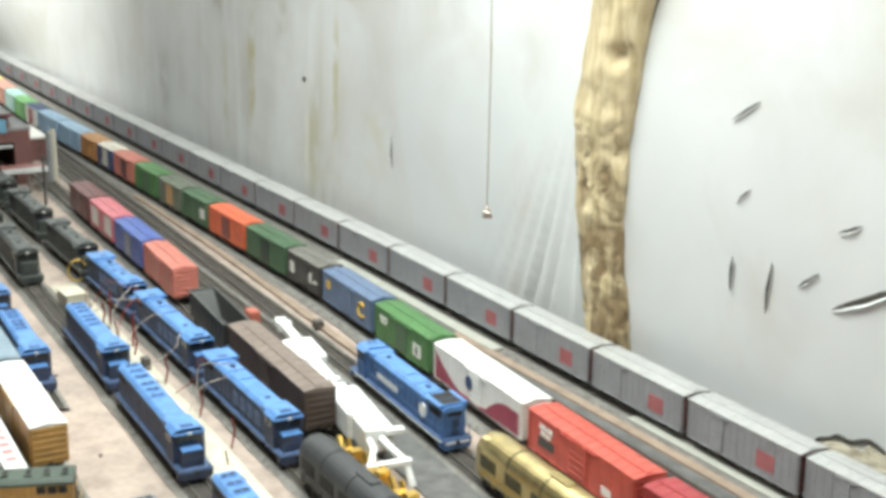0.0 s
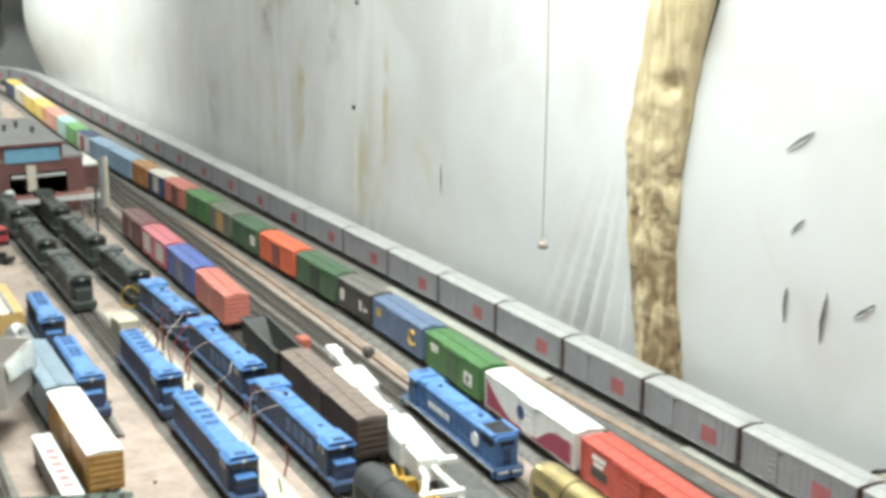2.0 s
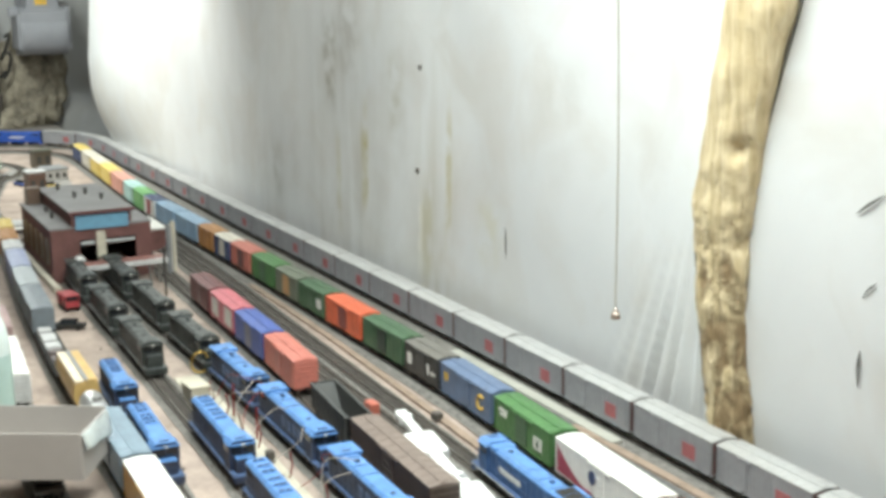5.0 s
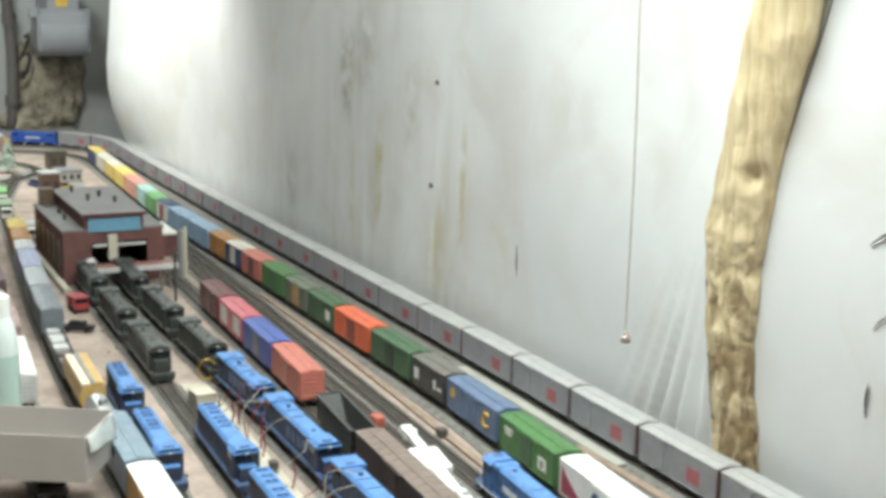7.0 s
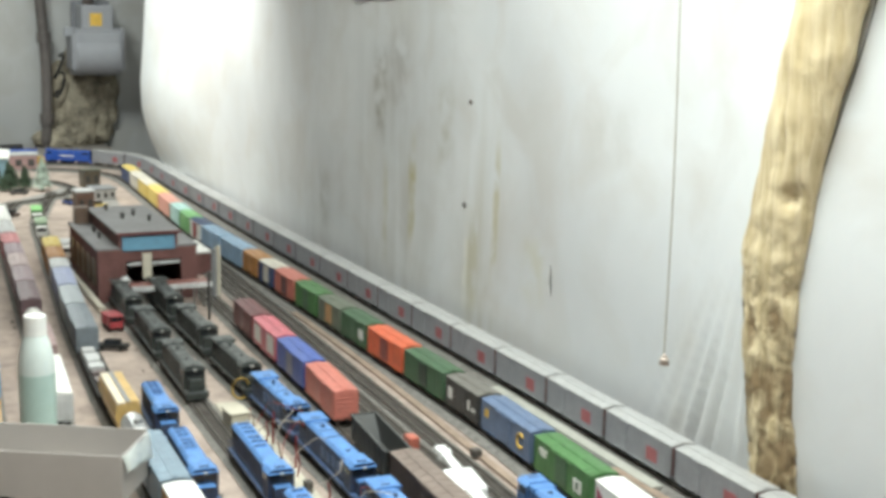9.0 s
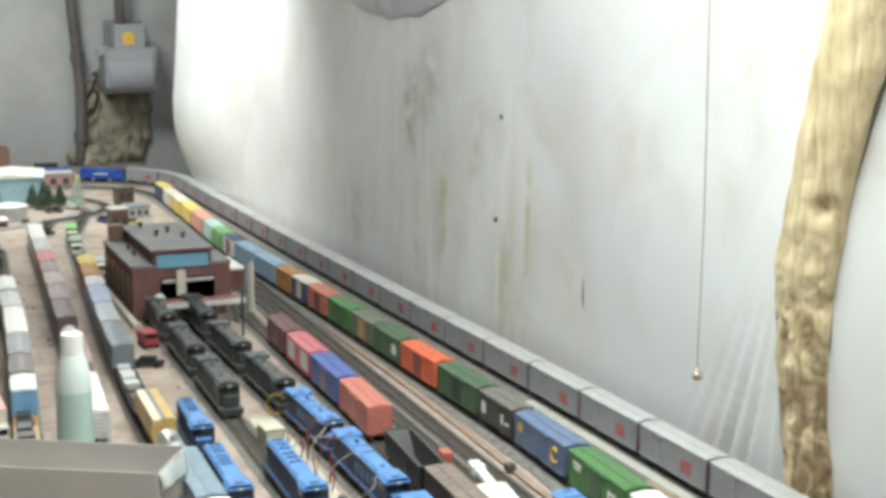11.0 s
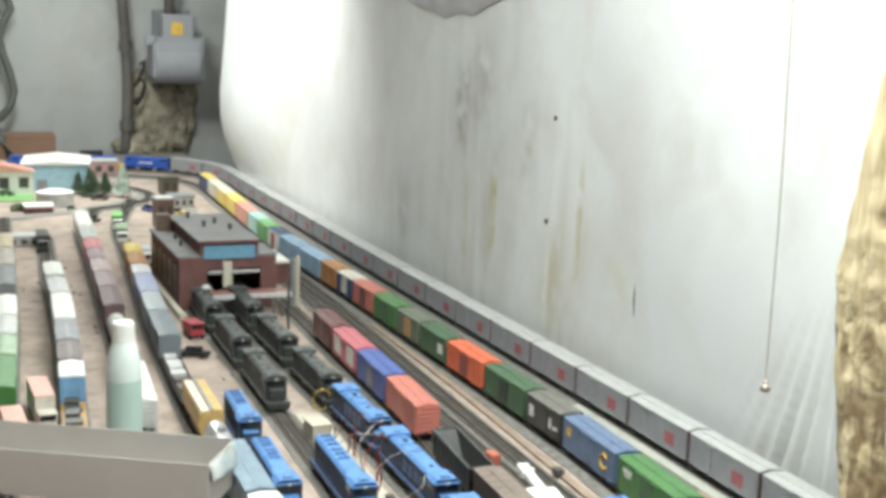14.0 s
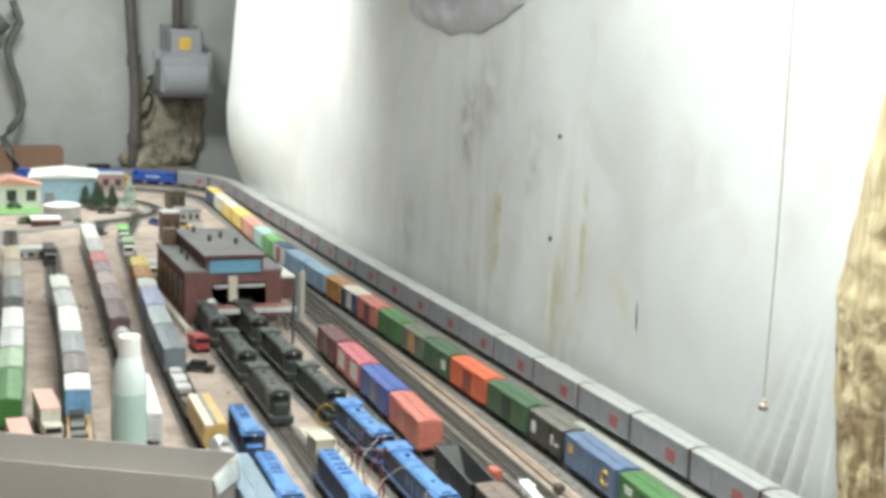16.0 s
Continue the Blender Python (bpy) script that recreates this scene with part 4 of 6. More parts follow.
tagged(part("bark_strip", bm, mat("brown_edge_shade", (0.11, 0.075, 0.04), rough=0.9, scale=60, bump=0.6)), "dark strip standing for shade along the log post's edge", "bark", kind="structure")
NAIL = mat("rusty_nail_head", (0.12, 0.1, 0.09), rough=0.6, metal=0.5)
for y, z in ((2.001, 0.409), (2.008, 0.236)):
    bm = bmesh.new()
    x = wall_x(y, z)
    cyl(bm, (x + 0.004, y, z), (x - 0.003, y, z), 0.004, 12)
    tagged(part("nail", bm, NAIL), "dark nail head in the white wall", "nail", "nails", "structure")

# ---- hanging cord ----
cord = thing("pull_cord", pose(0.578, 0.852, 0.297), "thin white pull cord with a small knob hanging", "pull cord")
bm = bmesh.new()
tube(bm, [(0.0006 * math.sin(i * 0.9), 0.0006 * math.cos(i * 1.3), 0.004 + i * 0.06) for i in range(16)], 0.0006)
part("cord", bm, paint("grey_cord", 176, 170, 150, rough=0.8), cord)
bm = bmesh.new()
cyl(bm, (0, 0, -0.0035), (0, 0, 0.002), 0.0042, 14, 0.003)
cyl(bm, (0, 0, 0.002), (0, 0, 0.005), 0.0025, 12, 0.001)
part("knob", bm, mat("nickel_knob", (0.5, 0.42, 0.36), rough=0.35, metal=0.6), cord, smooth=True)

# ---- end wall: switch box, conduit, rock, meter, brick, cables ----
rock_patch("rock_outcrop", 0.73, 0.98, -0.02, 0.4, 5.24, "brown and ochre bare rock in the end wall", "y", 0.07, 4)
rock_patch("rock_outcrop", 0.66, 0.86, -0.02, 0.09, 5.2, "dark broken rock at the foot of the end wall", "y", 0.06, 9)
BOXGREY = paint("grey_enamel_box", 150, 152, 158, rough=0.4, vary=0.1, scale=20)
sw = thing("switch_box", pose(0.88, 5.06, 0.408), "grey metal electrical switch box with yellow label on the end wall", "switch box")
bm = bmesh.new()
box(bm, -0.06, 0.055, -0.035, 0.12, 0.03, 0.135, 0.008)
part("upper_housing", bm, BOXGREY, sw)
bm = bmesh.new()
front = [(0.1, 0.05), (-0.03, 0.05), (-0.055, 0.035)] + [(-0.005 - 0.065 * math.cos(a), -0.045 - 0.075 * math.sin(a)) for a in np.linspace(-0.6, 1.5, 12)] + [(0.1, -0.12)]
loft(bm, [[(x, y * k, z) for y, z in front] for x, k in ((-0.088, 0.94), (-0.08, 1.0), (0.07, 1.0), (0.078, 0.94))])
lower = part("lower_housing", bm, BOXGREY, sw)
boxes("side_flange", [(0.074, 0.09, -0.05, 0.1, -0.1, 0.052)], BOXGREY, lower, bev=0.004)
boxes("side_flange", [(-0.098, -0.084, -0.045, 0.1, -0.1, 0.03)], BOXGREY, lower, bev=0.004)
boxes("label_plate", [(-0.03, 0.012, -0.038, -0.034, 0.06, 0.105)], YELLOW, sw, "square yellow label")
boxes("lever", [(-0.12, -0.085, -0.01, 0.02, 0.02, 0.055), (-0.09, -0.06, 0.0, 0.012, 0.03, 0.045)], BOXGREY, sw, bev=0.004)
boxes("mounting_board", [(-0.07, 0.07, 0.12, 0.16, -0.13, 0.15)], paint("grey_backboard", 130, 132, 138, scale=20), sw, bev=0.003)
bm = bmesh.new()
tube(bm, [(-0.02, 0.06, 0.13), (-0.02, 0.07, 0.3), (-0.01, 0.08, 0.8)], 0.02, 12)
part("conduit", bm, paint("dull_grey_conduit", 110, 100, 96, scale=20), sw, smooth=True)
pipe = thing("wall_conduit", pose(0.695, 5.16, 0.0), "dark weathered vertical pipe on the end wall", "pipe")
bm = bmesh.new()
tube(bm, [(0.012 * math.sin(z * 6), 0, z) for z in np.arange(0.0, 1.2, 0.05)], 0.02, 12)
part("pipe", bm, paint("dark_brown_pipe", 98, 92, 89, scale=20, vary=0.5), pipe, smooth=True)
for z in (0.12, 0.42, 0.75):
    bm = bmesh.new()
    cyl(bm, (0.012 * math.sin(z * 6), 0, z - 0.02), (0.012 * math.sin(z * 6), 0, z + 0.02), 0.026, 14)
    part("collar", bm, paint("dark_brown_pipe", 74, 68, 66), pipe)
bm = bmesh.new()
tube(bm, [(0.75 + 0.02 * math.sin(i), 5.14, 0.35 - i * 0.012 + 0.03 * math.sin(i * 1.1)) for i in range(14)], 0.006, 8)
tagged(part("loose_cable", bm, SOOT, smooth=True), "dark loose cable drooping over the rock", "cable")
hose = thing("wall_hose", pose(0.2, 5.14, 0.0), "thick dark grey hose looping down the end wall", "hose")
bm = bmesh.new()
tube(bm, [(0.067, 0.000, 0.626), (0.082, 0.000, 0.576), (0.093, 0.000, 0.546), (0.061, 0.000, 0.494), (0.048, 0.000, 0.443), (0.059, 0.000, 0.386), (0.082, 0.000, 0.321), (0.097, 0.000, 0.249), (0.084, 0.000, 0.197), (0.048, 0.000, 0.151), (0.027, 0.000, 0.123), (0.043, -0.130, 0.088), (0.066, -0.130, 0.029)], 0.014, 10)
part("hose", bm, paint("dark_olive_cable", 92, 96, 90, scale=20), hose, smooth=True)
bm = bmesh.new()
cyl(bm, (-0.03, 0.0, 0.5), (0.035, 0.0, 0.56), 0.04, 18)
cyl(bm, (0.01, 0.0, 0.48), (-0.05, 0.0, 0.44), 0.032, 16)
part("junction", bm, paint("dark_olive_cable", 92, 96, 90), hose, smooth=False)
tagged(boxes("brown_carton", [(-0.1, 0.43, 5.02, 5.16, -0.0008, 0.098)], paint("brown_carton_board", 138, 104, 84, rough=0.85, scale=12), bev=0.003), "long brown cardboard box at the end wall", "box")
tagged(boxes("dark_beam", [(0.52, 0.6, 5.05, 5.09, -0.0008, 0.035)], SOOT, bev=0.002), "small dark block by the end wall", "block")
ledge = boxes("ledge", [(-0.8, 0.92, 4.84, 5.2, -0.0008, 0.012)], paint("grey_ledge_board", 150, 144, 138, scale=20), bev=0.002)
tagged(ledge, "grey ledge along the foot of the end wall", "ledge", kind="structure")

# ---- moving-stock colours ----
# car paints are greyed and lifted to hold a haze of glare
P = lambda name, r, g, b, **kw: paint(name, r, g, b, **{"rough": 0.42, "vary": 0.18, "dirt": 0.22, "dull": 0.22, "glare_lift": 0.035, **kw})
GREEN, ORANGE, RED = P("boxcar_green", 70, 128, 62), P("bright_orange", 240, 96, 52), P("orange_red", 218, 76, 60)
DKGREEN, CORAL, BNBLUE = P("dull_green", 66, 104, 68), P("coral_red", 208, 106, 88), P("grey_blue", 90, 114, 152)
CHARCOAL, MAROON, DKRED = P("charcoal_car", 66, 64, 60), P("maroon_brown", 110, 58, 58), P("dark_red", 184, 48, 54)
ROYAL, LTBLUE, CREAMCAR = P("royal_blue", 62, 90, 176), P("light_blue", 138, 178, 212), P("cream_white", 214, 206, 188)
BROWNOR, CYAN, SALMON = P("brown_orange", 196, 128, 58), P("pale_cyan", 176, 222, 214), P("salmon", 226, 150, 128)
YEL, NAVY, PINK = P("car_yellow", 236, 204, 92), P("navy_blue", 50, 72, 120), P("dusty_pink", 222, 128, 130)
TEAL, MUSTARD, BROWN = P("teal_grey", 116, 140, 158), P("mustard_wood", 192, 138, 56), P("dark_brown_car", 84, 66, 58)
MAUVE, LAVENDER, LTGREY = P("mauve_grey", 150, 124, 128), P("lavender_grey", 150, 160, 196), P("light_grey", 200, 200, 198)
MIDGREY, LEAFGREEN, PALEGREEN = P("mid_grey", 130, 132, 134), P("leaf_green", 60, 130, 50), P("pale_green", 156, 184, 142)
CRIMSON = P("crimson_swoosh", 168, 40, 74)


def car_on(key, near, far, body, **kw):
    return boxcar(on_track(key, (near + far) / 2), far - near - 0.006, body, **kw)


W = 0.0168
# ---- mixed freight train ----
MIX = [
    (0.60, 0.800, DKRED, {"label": "dark red model boxcar on the mixed freight track"}),
    (0.806, 0.992, RED, {"label": "orange-red model boxcar with white and black lettering patches", "marks": ((WHITE, [(-1, 0.045, 0.068, 0.036, 0.041, W), (-1, 0.048, 0.066, 0.030, 0.034, W), (-1, -0.055, -0.04, 0.014, 0.022, W)]), (CHARCOAL, [(-1, 0.042, 0.07, 0.019, 0.028, W)]))}),
    (0.998, 1.202, WHITE, {"label": "white refrigerator boxcar with crimson curved ends", "door_w": 0.024}),
    (1.208, 1.362, GREEN, {"label": "bright green boxcar with white square emblem", "marks": ((WHITE, [(-1, 0.038, 0.06, 0.036, 0.04, W), (-1, 0.04, 0.058, 0.031, 0.034, W), (-1, -0.052, -0.032, 0.018, 0.033, W)]), (DKGREEN, [(-1, -0.045, -0.039, 0.021, 0.03, W + 0.0004)])), "door": DKGREEN}),
    (1.368, 1.526, BNBLUE, {"label": "grey-blue boxcar with yellow letter marks", "marks": ((YELLOW, [(-1, 0.052, 0.064, 0.028, 0.039, W)]),)}),
    (1.531, 1.643, CHARCOAL, {"label": "black boxcar with white painted patches", "marks": ((WHITE, [(-1, 0.03, 0.044, 0.02, 0.036, W), (-1, -0.026, -0.02, 0.02, 0.034, W), (-1, -0.046, -0.032, 0.022, 0.026, W)]),), "roof": P("grey_brown_roof", 112, 108, 100)}),
    # door panel painted dark for the shade inside an open doorway
    (1.647, 1.794, DKGREEN, {"label": "dull green boxcar, open doorway's shade painted on its door", "door": P("doorway_shade_green", 44, 62, 48)}),
    (1.800, 1.946, ORANGE, {"label": "bright orange boxcar with a dark door opening", "door": P("rust_door", 150, 64, 56)}),
    (1.951, 2.07, DKGREEN, {"label": "dull green boxcar with white marks", "marks": ((WHITE, [(-1, -0.045, -0.025, 0.02, 0.036, W)]),)}),
    (2.075, 2.19, P("grey_green", 104, 112, 92), {"label": "grey-green boxcar with an orange door", "door": P("orange_door", 206, 148, 84)}),
    (2.195, 2.32, GREEN, {"label": "green boxcar with a darker door", "door": DKGREEN}),
    (2.325, 2.445, CORAL, {"label": "coral red boxcar with a brown door", "door": MAROON}),
    (2.45, 2.55, NAVY, {"label": "blue boxcar with a cream roof", "roof": CREAMCAR, "door": CREAMCAR}),
    (2.555, 2.66, BROWNOR, {"label": "brown-orange wooden boxcar in the mixed train"}),
    (2.665, 2.83, LTBLUE, {"label": "light blue covered freight car"}),
    (2.835, 2.99, LTBLUE, {"label": "light blue covered freight car"}),
    (3.0, 3.1, WHITE, {"label": "white freight car with a dark red band", "roof": NAVY, "door": DKRED}),
    (3.105, 3.22, P("fresh_green", 120, 200, 110), {"label": "fresh green freight car in the mixed train"}),
    (3.225, 3.35, CYAN, {"label": "pale cyan refrigerator car in the mixed train"}),
    (3.355, 3.53, SALMON, {"label": "salmon pink freight car in the mixed train"}),
    (3.535, 3.7, YEL, {"label": "yellow refrigerator car with pale roof"}),
    (3.705, 3.86, YEL, {"label": "yellow refrigerator car with pale roof", "roof": CREAMCAR}),
    (3.865, 4.02, CREAMCAR, {"label": "cream freight car in the mixed train"}),
    (4.025, 4.18, NAVY, {"label": "navy freight car with a yellow roof", "roof": YEL}),
]
for near, far, body, kw in MIX:
    c = car_on("mixed", near, far, body, **kw)
    if body is WHITE and far < 1.3:
        # crimson curves sweep up towards both ends, with a round dark emblem between
        for s in (-1, 1):
            for e in (-1, 1):
                bm = bmesh.new()
                vs, prev = [], None
                for i in range(13):
                    u = i / 12
                    y = e * (0.02 + 0.075 * u)
                    top = 0.0125 + 0.034 * max(0, (u - 0.05)) ** 1.6 if e > 0 else 0.0125 + 0.023 * math.sin(min(1.0, u * 1.5) * 1.571)
                    now = [bm.verts.new((s * (W + 0.0008), y, 0.0115)), bm.verts.new((s * (W + 0.0008), y, min(top, 0.0465)))]
                    if prev:
                        bm.faces.new((prev[0], prev[1], now[1], now[0]))
                    prev = now
                part("curved_stripe", bm, CRIMSON, c, "crimson curved stripe")
            boxes("sill_band", [(*sorted((s * (W + 0.0002), s * (W + 0.0009))), -0.05, 0.06, 0.0108, 0.0138)], CRIMSON, c, "crimson band along the sill")
            bm = bmesh.new()
            cyl(bm, (s * (W + 0.001), 0.012, 0.032), (s * (W + 0.0022), 0.012, 0.032), 0.0075, 20)
            part("round_emblem", bm, NAVY, c, "round navy emblem")
    if body is BNBLUE:
        bm = bmesh.new()
        pts = [(-W - 0.0008, -0.048 - 0.009 * math.cos(a), 0.029 + 0.009 * math.sin(a)) for a in np.linspace(0.7, 5.6, 14)]
        tube(bm, pts, 0.0016, 6)
        part("letter_mark", bm, YELLOW, c, "yellow painted curved mark")

# ---- long grey train beside the wall ----
PITCH = 0.1615
first = None
HEAD = 5.15
s = HEAD - 0.2
locos_at = [HEAD - 0.1 + 0.195 * i for i in range(3)]
while s > 0.25:
    m = on_track("wall", 0, s=s - PITCH / 2)
    if first is None:
        first = boxcar(m, PITCH - 0.008, GREY, roof=GREY_ROOF, label="silver-grey model container boxcar with a red square panel", group="grey train cars", door_w=0.012, door_at=0.03, high=0.038,
                       ends=P("rust_brown_end", 112, 70, 66), marks=((RED_PLATE, [(-1, -0.046, -0.022, 0.017, 0.034, W), (1, -0.046, -0.022, 0.017, 0.034, W)]),), ribs=16)
    else:
        copy_thing(first, m)
    s -= PITCH
for s in locos_at:
    hood_loco(on_track("wall", 0, 180, s=s), 0.185, BLUE_BRIGHT, label="bright blue diesel locomotive leading the grey train", mark=WHITE, group="train locomotives")

# ---- coral track ----
car_on("coral", 2.08, 2.21, MAROON, label="maroon boxcar with weathered sides")
car_on("coral", 1.93, 2.075, P("rose_red", 206, 92, 104), label="rose red boxcar with white side panels", marks=((WHITE, [(-1, -0.062, -0.018, 0.015, 0.043, W), (-1, 0.018, 0.06, 0.015, 0.043, W)]),))
car_on("coral", 1.775, 1.925, ROYAL, label="royal blue boxcar with grey-brown side", door=P("grey_door", 110, 112, 130))
car_on("coral", 1.615, 1.77, CORAL, label="coral red boxcar with smooth roof")


def open_hopper(m, length, body, label):
    car = thing("hopper_car", m, label, "hopper car", "freight cars")
    L, w, z0, z1 = length / 2, 0.0165, 0.0125, 0.042
    for s in (-1, 1):
        bm = bmesh.new()
        box(bm, *sorted((s * w, s * (w - 0.0012))), -L, L, z0, z1)
        for i in range(9):
            y = -L + 0.004 + i * (2 * L - 0.008) / 8
            box(bm, *sorted((s * w, s * (w + 0.0012))), y - 0.0007, y + 0.0007, z0, z1)
        box(bm, *sorted((s * (w + 0.0012), s * (w - 0.0018))), -L, L, z1, z1 + 0.0018)
        part("side_panel", bm, body, car)
        bm = bmesh.new()
        v = [bm.verts.new(p) for p in ((-w, s * L, z1), (w, s * L, z1), (w, s * (L - 0.03), z0), (-w, s * (L - 0.03), z0))]
        bm.faces.new(v)
        r = bmesh.ops.extrude_face_region(bm, geom=bm.faces[:])
        bmesh.ops.translate(bm, verts=[e for e in r["geom"] if isinstance(e, bmesh.types.BMVert)], vec=(0, s * 0.0012, -0.0006))
        box(bm, -w - 0.0012, w + 0.0012, *sorted((s * L, s * (L + 0.0016))), z1, z1 + 0.0018)
        for x in (-w + 0.001, w - 0.001):
            box(bm, x - 0.0008, x + 0.0008, *sorted((s * L, s * (L - 0.0016))), z0 - 0.003, z1)
        part("slope_sheet", bm, body, car)
        truck(car, s * (L - 0.02))
    boxes("floor", [(-w, w, -L + 0.028, L - 0.028, z0 - 0.004, z0)], body, car)
    boxes("underframe", [(-0.004, 0.004, -L, L, 0.007, z0 - 0.002)], SOOT, car)
    couplers(car, L)
    return car


open_hopper(on_track("coral", 1.46), 0.15, P("dark_grey_hopper", 66, 68, 66, rough=0.6), "empty dark grey open hopper car")
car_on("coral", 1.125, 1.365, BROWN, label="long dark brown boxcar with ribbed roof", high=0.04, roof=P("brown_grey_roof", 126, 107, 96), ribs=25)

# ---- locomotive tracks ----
DKSIDE = BLUE_SHADED
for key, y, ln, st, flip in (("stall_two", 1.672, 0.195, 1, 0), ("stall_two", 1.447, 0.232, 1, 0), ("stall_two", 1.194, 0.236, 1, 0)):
    hood_loco(on_track(key, y, flip), ln, BLUE, DKSIDE, "blue diesel locomotive, weathered sides darkened with painted shade", style=st, group="blue locomotives")
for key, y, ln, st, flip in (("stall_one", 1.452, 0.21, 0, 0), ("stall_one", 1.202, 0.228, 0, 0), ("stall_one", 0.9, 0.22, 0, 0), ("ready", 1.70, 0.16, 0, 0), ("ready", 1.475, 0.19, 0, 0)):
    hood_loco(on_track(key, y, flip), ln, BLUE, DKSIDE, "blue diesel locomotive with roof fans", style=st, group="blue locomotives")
hood_loco(on_track("siding_a", 1.148, 180), 0.235, BLUE, P("mid_blue_side", 54, 98, 160, rough=0.5, vary=0.3, dirt=0.35), "light blue diesel locomotive with white side lettering bar", mark=WHITE, style=3, group="blue locomotives")
# roof black is lightened over the sides for the light on the tops
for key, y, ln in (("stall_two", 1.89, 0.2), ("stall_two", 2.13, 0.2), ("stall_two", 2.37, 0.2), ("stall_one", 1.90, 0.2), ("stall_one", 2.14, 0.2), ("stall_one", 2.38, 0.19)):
    hood_loco(on_track(key, y), ln, P("lit_black_roof", 66, 71, 69, vary=0.4), BLACK, "weathered black diesel locomotive waiting at the engine house", style=1, group="black locomotives")


def cowl_engine(m, length, label, shell, panel, trim):
    e = thing("cowl_locomotive", m, label, "locomotive", "cowl locomotives")
    L = length / 2
    arch = [(0.0165 * math.cos(a), 0.036 + 0.0155 * math.sin(a)) for a in np.linspace(0, math.pi, 13)]
    bm = bmesh.new()
    loft(bm, [[(x * k, y, 0.012 + (z - 0.012) * h) for x, z in [(-0.0165, 0.012), (0.0165, 0.012)] + arch] for y, k, h in ((-L, 1, 1), (L - 0.02, 1, 1), (L - 0.008, 0.95, 0.95), (L, 0.75, 0.8))])
    part("body", bm, shell, e)
    for y in (-L * 0.55, -L * 0.05, L * 0.45):
        bm = bmesh.new()
        loft(bm, [[(x * 1.02, yy, 0.036 + (z - 0.036) * 1.03) for x, z in arch] for yy in (y - 0.0007, y + 0.0007)])
        part("roof_seam", bm, panel, e)
    for s in (-1, 1):
        for i in range(5):
            y = -L + 0.02 + i * (length - 0.05) / 4
            boxes("side_grille", [(*sorted((s * 0.0164, s * 0.0171)), y - 0.014, y + 0.014, 0.022, 0.034)], panel, e)
        bm = bmesh.new()
        tube(bm, [(s * 0.0185, -L, 0.019), (s * 0.0185, L - 0.02, 0.019)], 0.0007, 6)
        for i in range(10):
            y = -L + i * (length - 0.02) / 9
            cyl(bm, (s * 0.0185, y, 0.011), (s * 0.0185, y, 0.0195), 0.0006, 6)
        part("handrail", bm, trim, e)
        truck(e, s * (L - 0.035), 3)
    boxes("underframe", [(-0.0155, 0.0155, -L, L - 0.01, 0.008, 0.012)], panel, e, bev=0.001)
    boxes("roof_hatch", [(-0.005, 0.005, -0.03, 0.0, 0.051, 0.0528)], shell, e, bev=0.0006)
    couplers(e, L)


cowl_engine(on_track("siding_a", 0.85), 0.23, "unpainted brass locomotive with a rounded roof", mat("dull_brass", (0.74, 0.6, 0.3), rough=0.3, metal=1.0, vary=0.2, dirt=0.15), P("olive_grille", 92, 84, 52, rough=0.4, metal=0.6), GOLD)
cowl_engine(on_track("stall_two", 0.935), 0.21, "dark grey locomotive with a rounded seamed roof", P("slate_grey_roof", 54, 56, 58, rough=0.5), SOOT, SOOT)
scrap = thing("brass_fittings", pose(0.556, 1.008, 0.002), "loose heap of bright brass locomotive fittings", "model parts")
for i in range(9):
    bm = bmesh.new()
    y = 0.07 - i * 0.018
    box(bm, -0.006, 0.006, y - 0.005, y + 0.005, 0.0, 0.014 + 0.006 * (i % 3), 0.001)
    cyl(bm, (0.004, y, 0.012), (0.004, y + 0.008, 0.022 + 0.004 * (i % 2)), 0.003, 10)
    part("fitting", bm, GOLD, scrap)

# ---- white crane ----
CRANEWHITE = P("white_crane_paint", 236, 236, 232, dirt=0.1)
cr = thing("crane", pose(0.6, 1.172, 0.0, 0, 0, -9) @ Matrix.Scale(0.86, 4), "white model wrecking crane on a flat underframe", "crane")
boxes("deck", [(-0.014, 0.014, -0.14, 0.2, 0.012, 0.018)], P("dark_crane_deck", 70, 70, 68), cr, bev=0.001)
boxes("winch_house", [(-0.021, 0.021, 0.11, 0.19, 0.018, 0.047)], CRANEWHITE, cr, bev=0.004)
boxes("neck", [(-0.009, 0.009, 0.02, 0.112, 0.034, 0.046)], CRANEWHITE, cr, bev=0.003)
boxes("cab_house", [(-0.019, 0.019, -0.1, -0.015, 0.018, 0.052)], CRANEWHITE, cr, bev=0.004)
boxes("roof_hatch", [(-0.008, 0.006, -0.02, 0.014, 0.046, 0.055)], CRANEWHITE, cr, bev=0.002)
boxes("gear_case", [(-0.023, -0.016, -0.045, -0.02, 0.02, 0.036)], SOOT, cr, bev=0.001)
boxes("vent", [(-0.004, 0.006, -0.012, 0.0, 0.052, 0.056)], MIDGREY, cr)
for s in (-1, 1):
    bm = bmesh.new()
    tube(bm, [(s * 0.006, -0.13, 0.036), (s * 0.009, -0.165, 0.033), (s * 0.02, -0.19, 0.024), (s * 0.023, -0.205, 0.0)], 0.0042, 8)
    part("outrigger_leg", bm, CRANEWHITE, cr)
    truck(cr, s * 0.09 + 0.03)
boxes("outrigger_beam", [(-0.026, 0.026, -0.196, -0.187, 0.02, 0.028)], CRANEWHITE, cr, bev=0.002)
boxes("boom_arm", [(-0.0065, 0.0065, 0.185, 0.272, 0.039, 0.049)], CRANEWHITE, cr, bev=0.002)
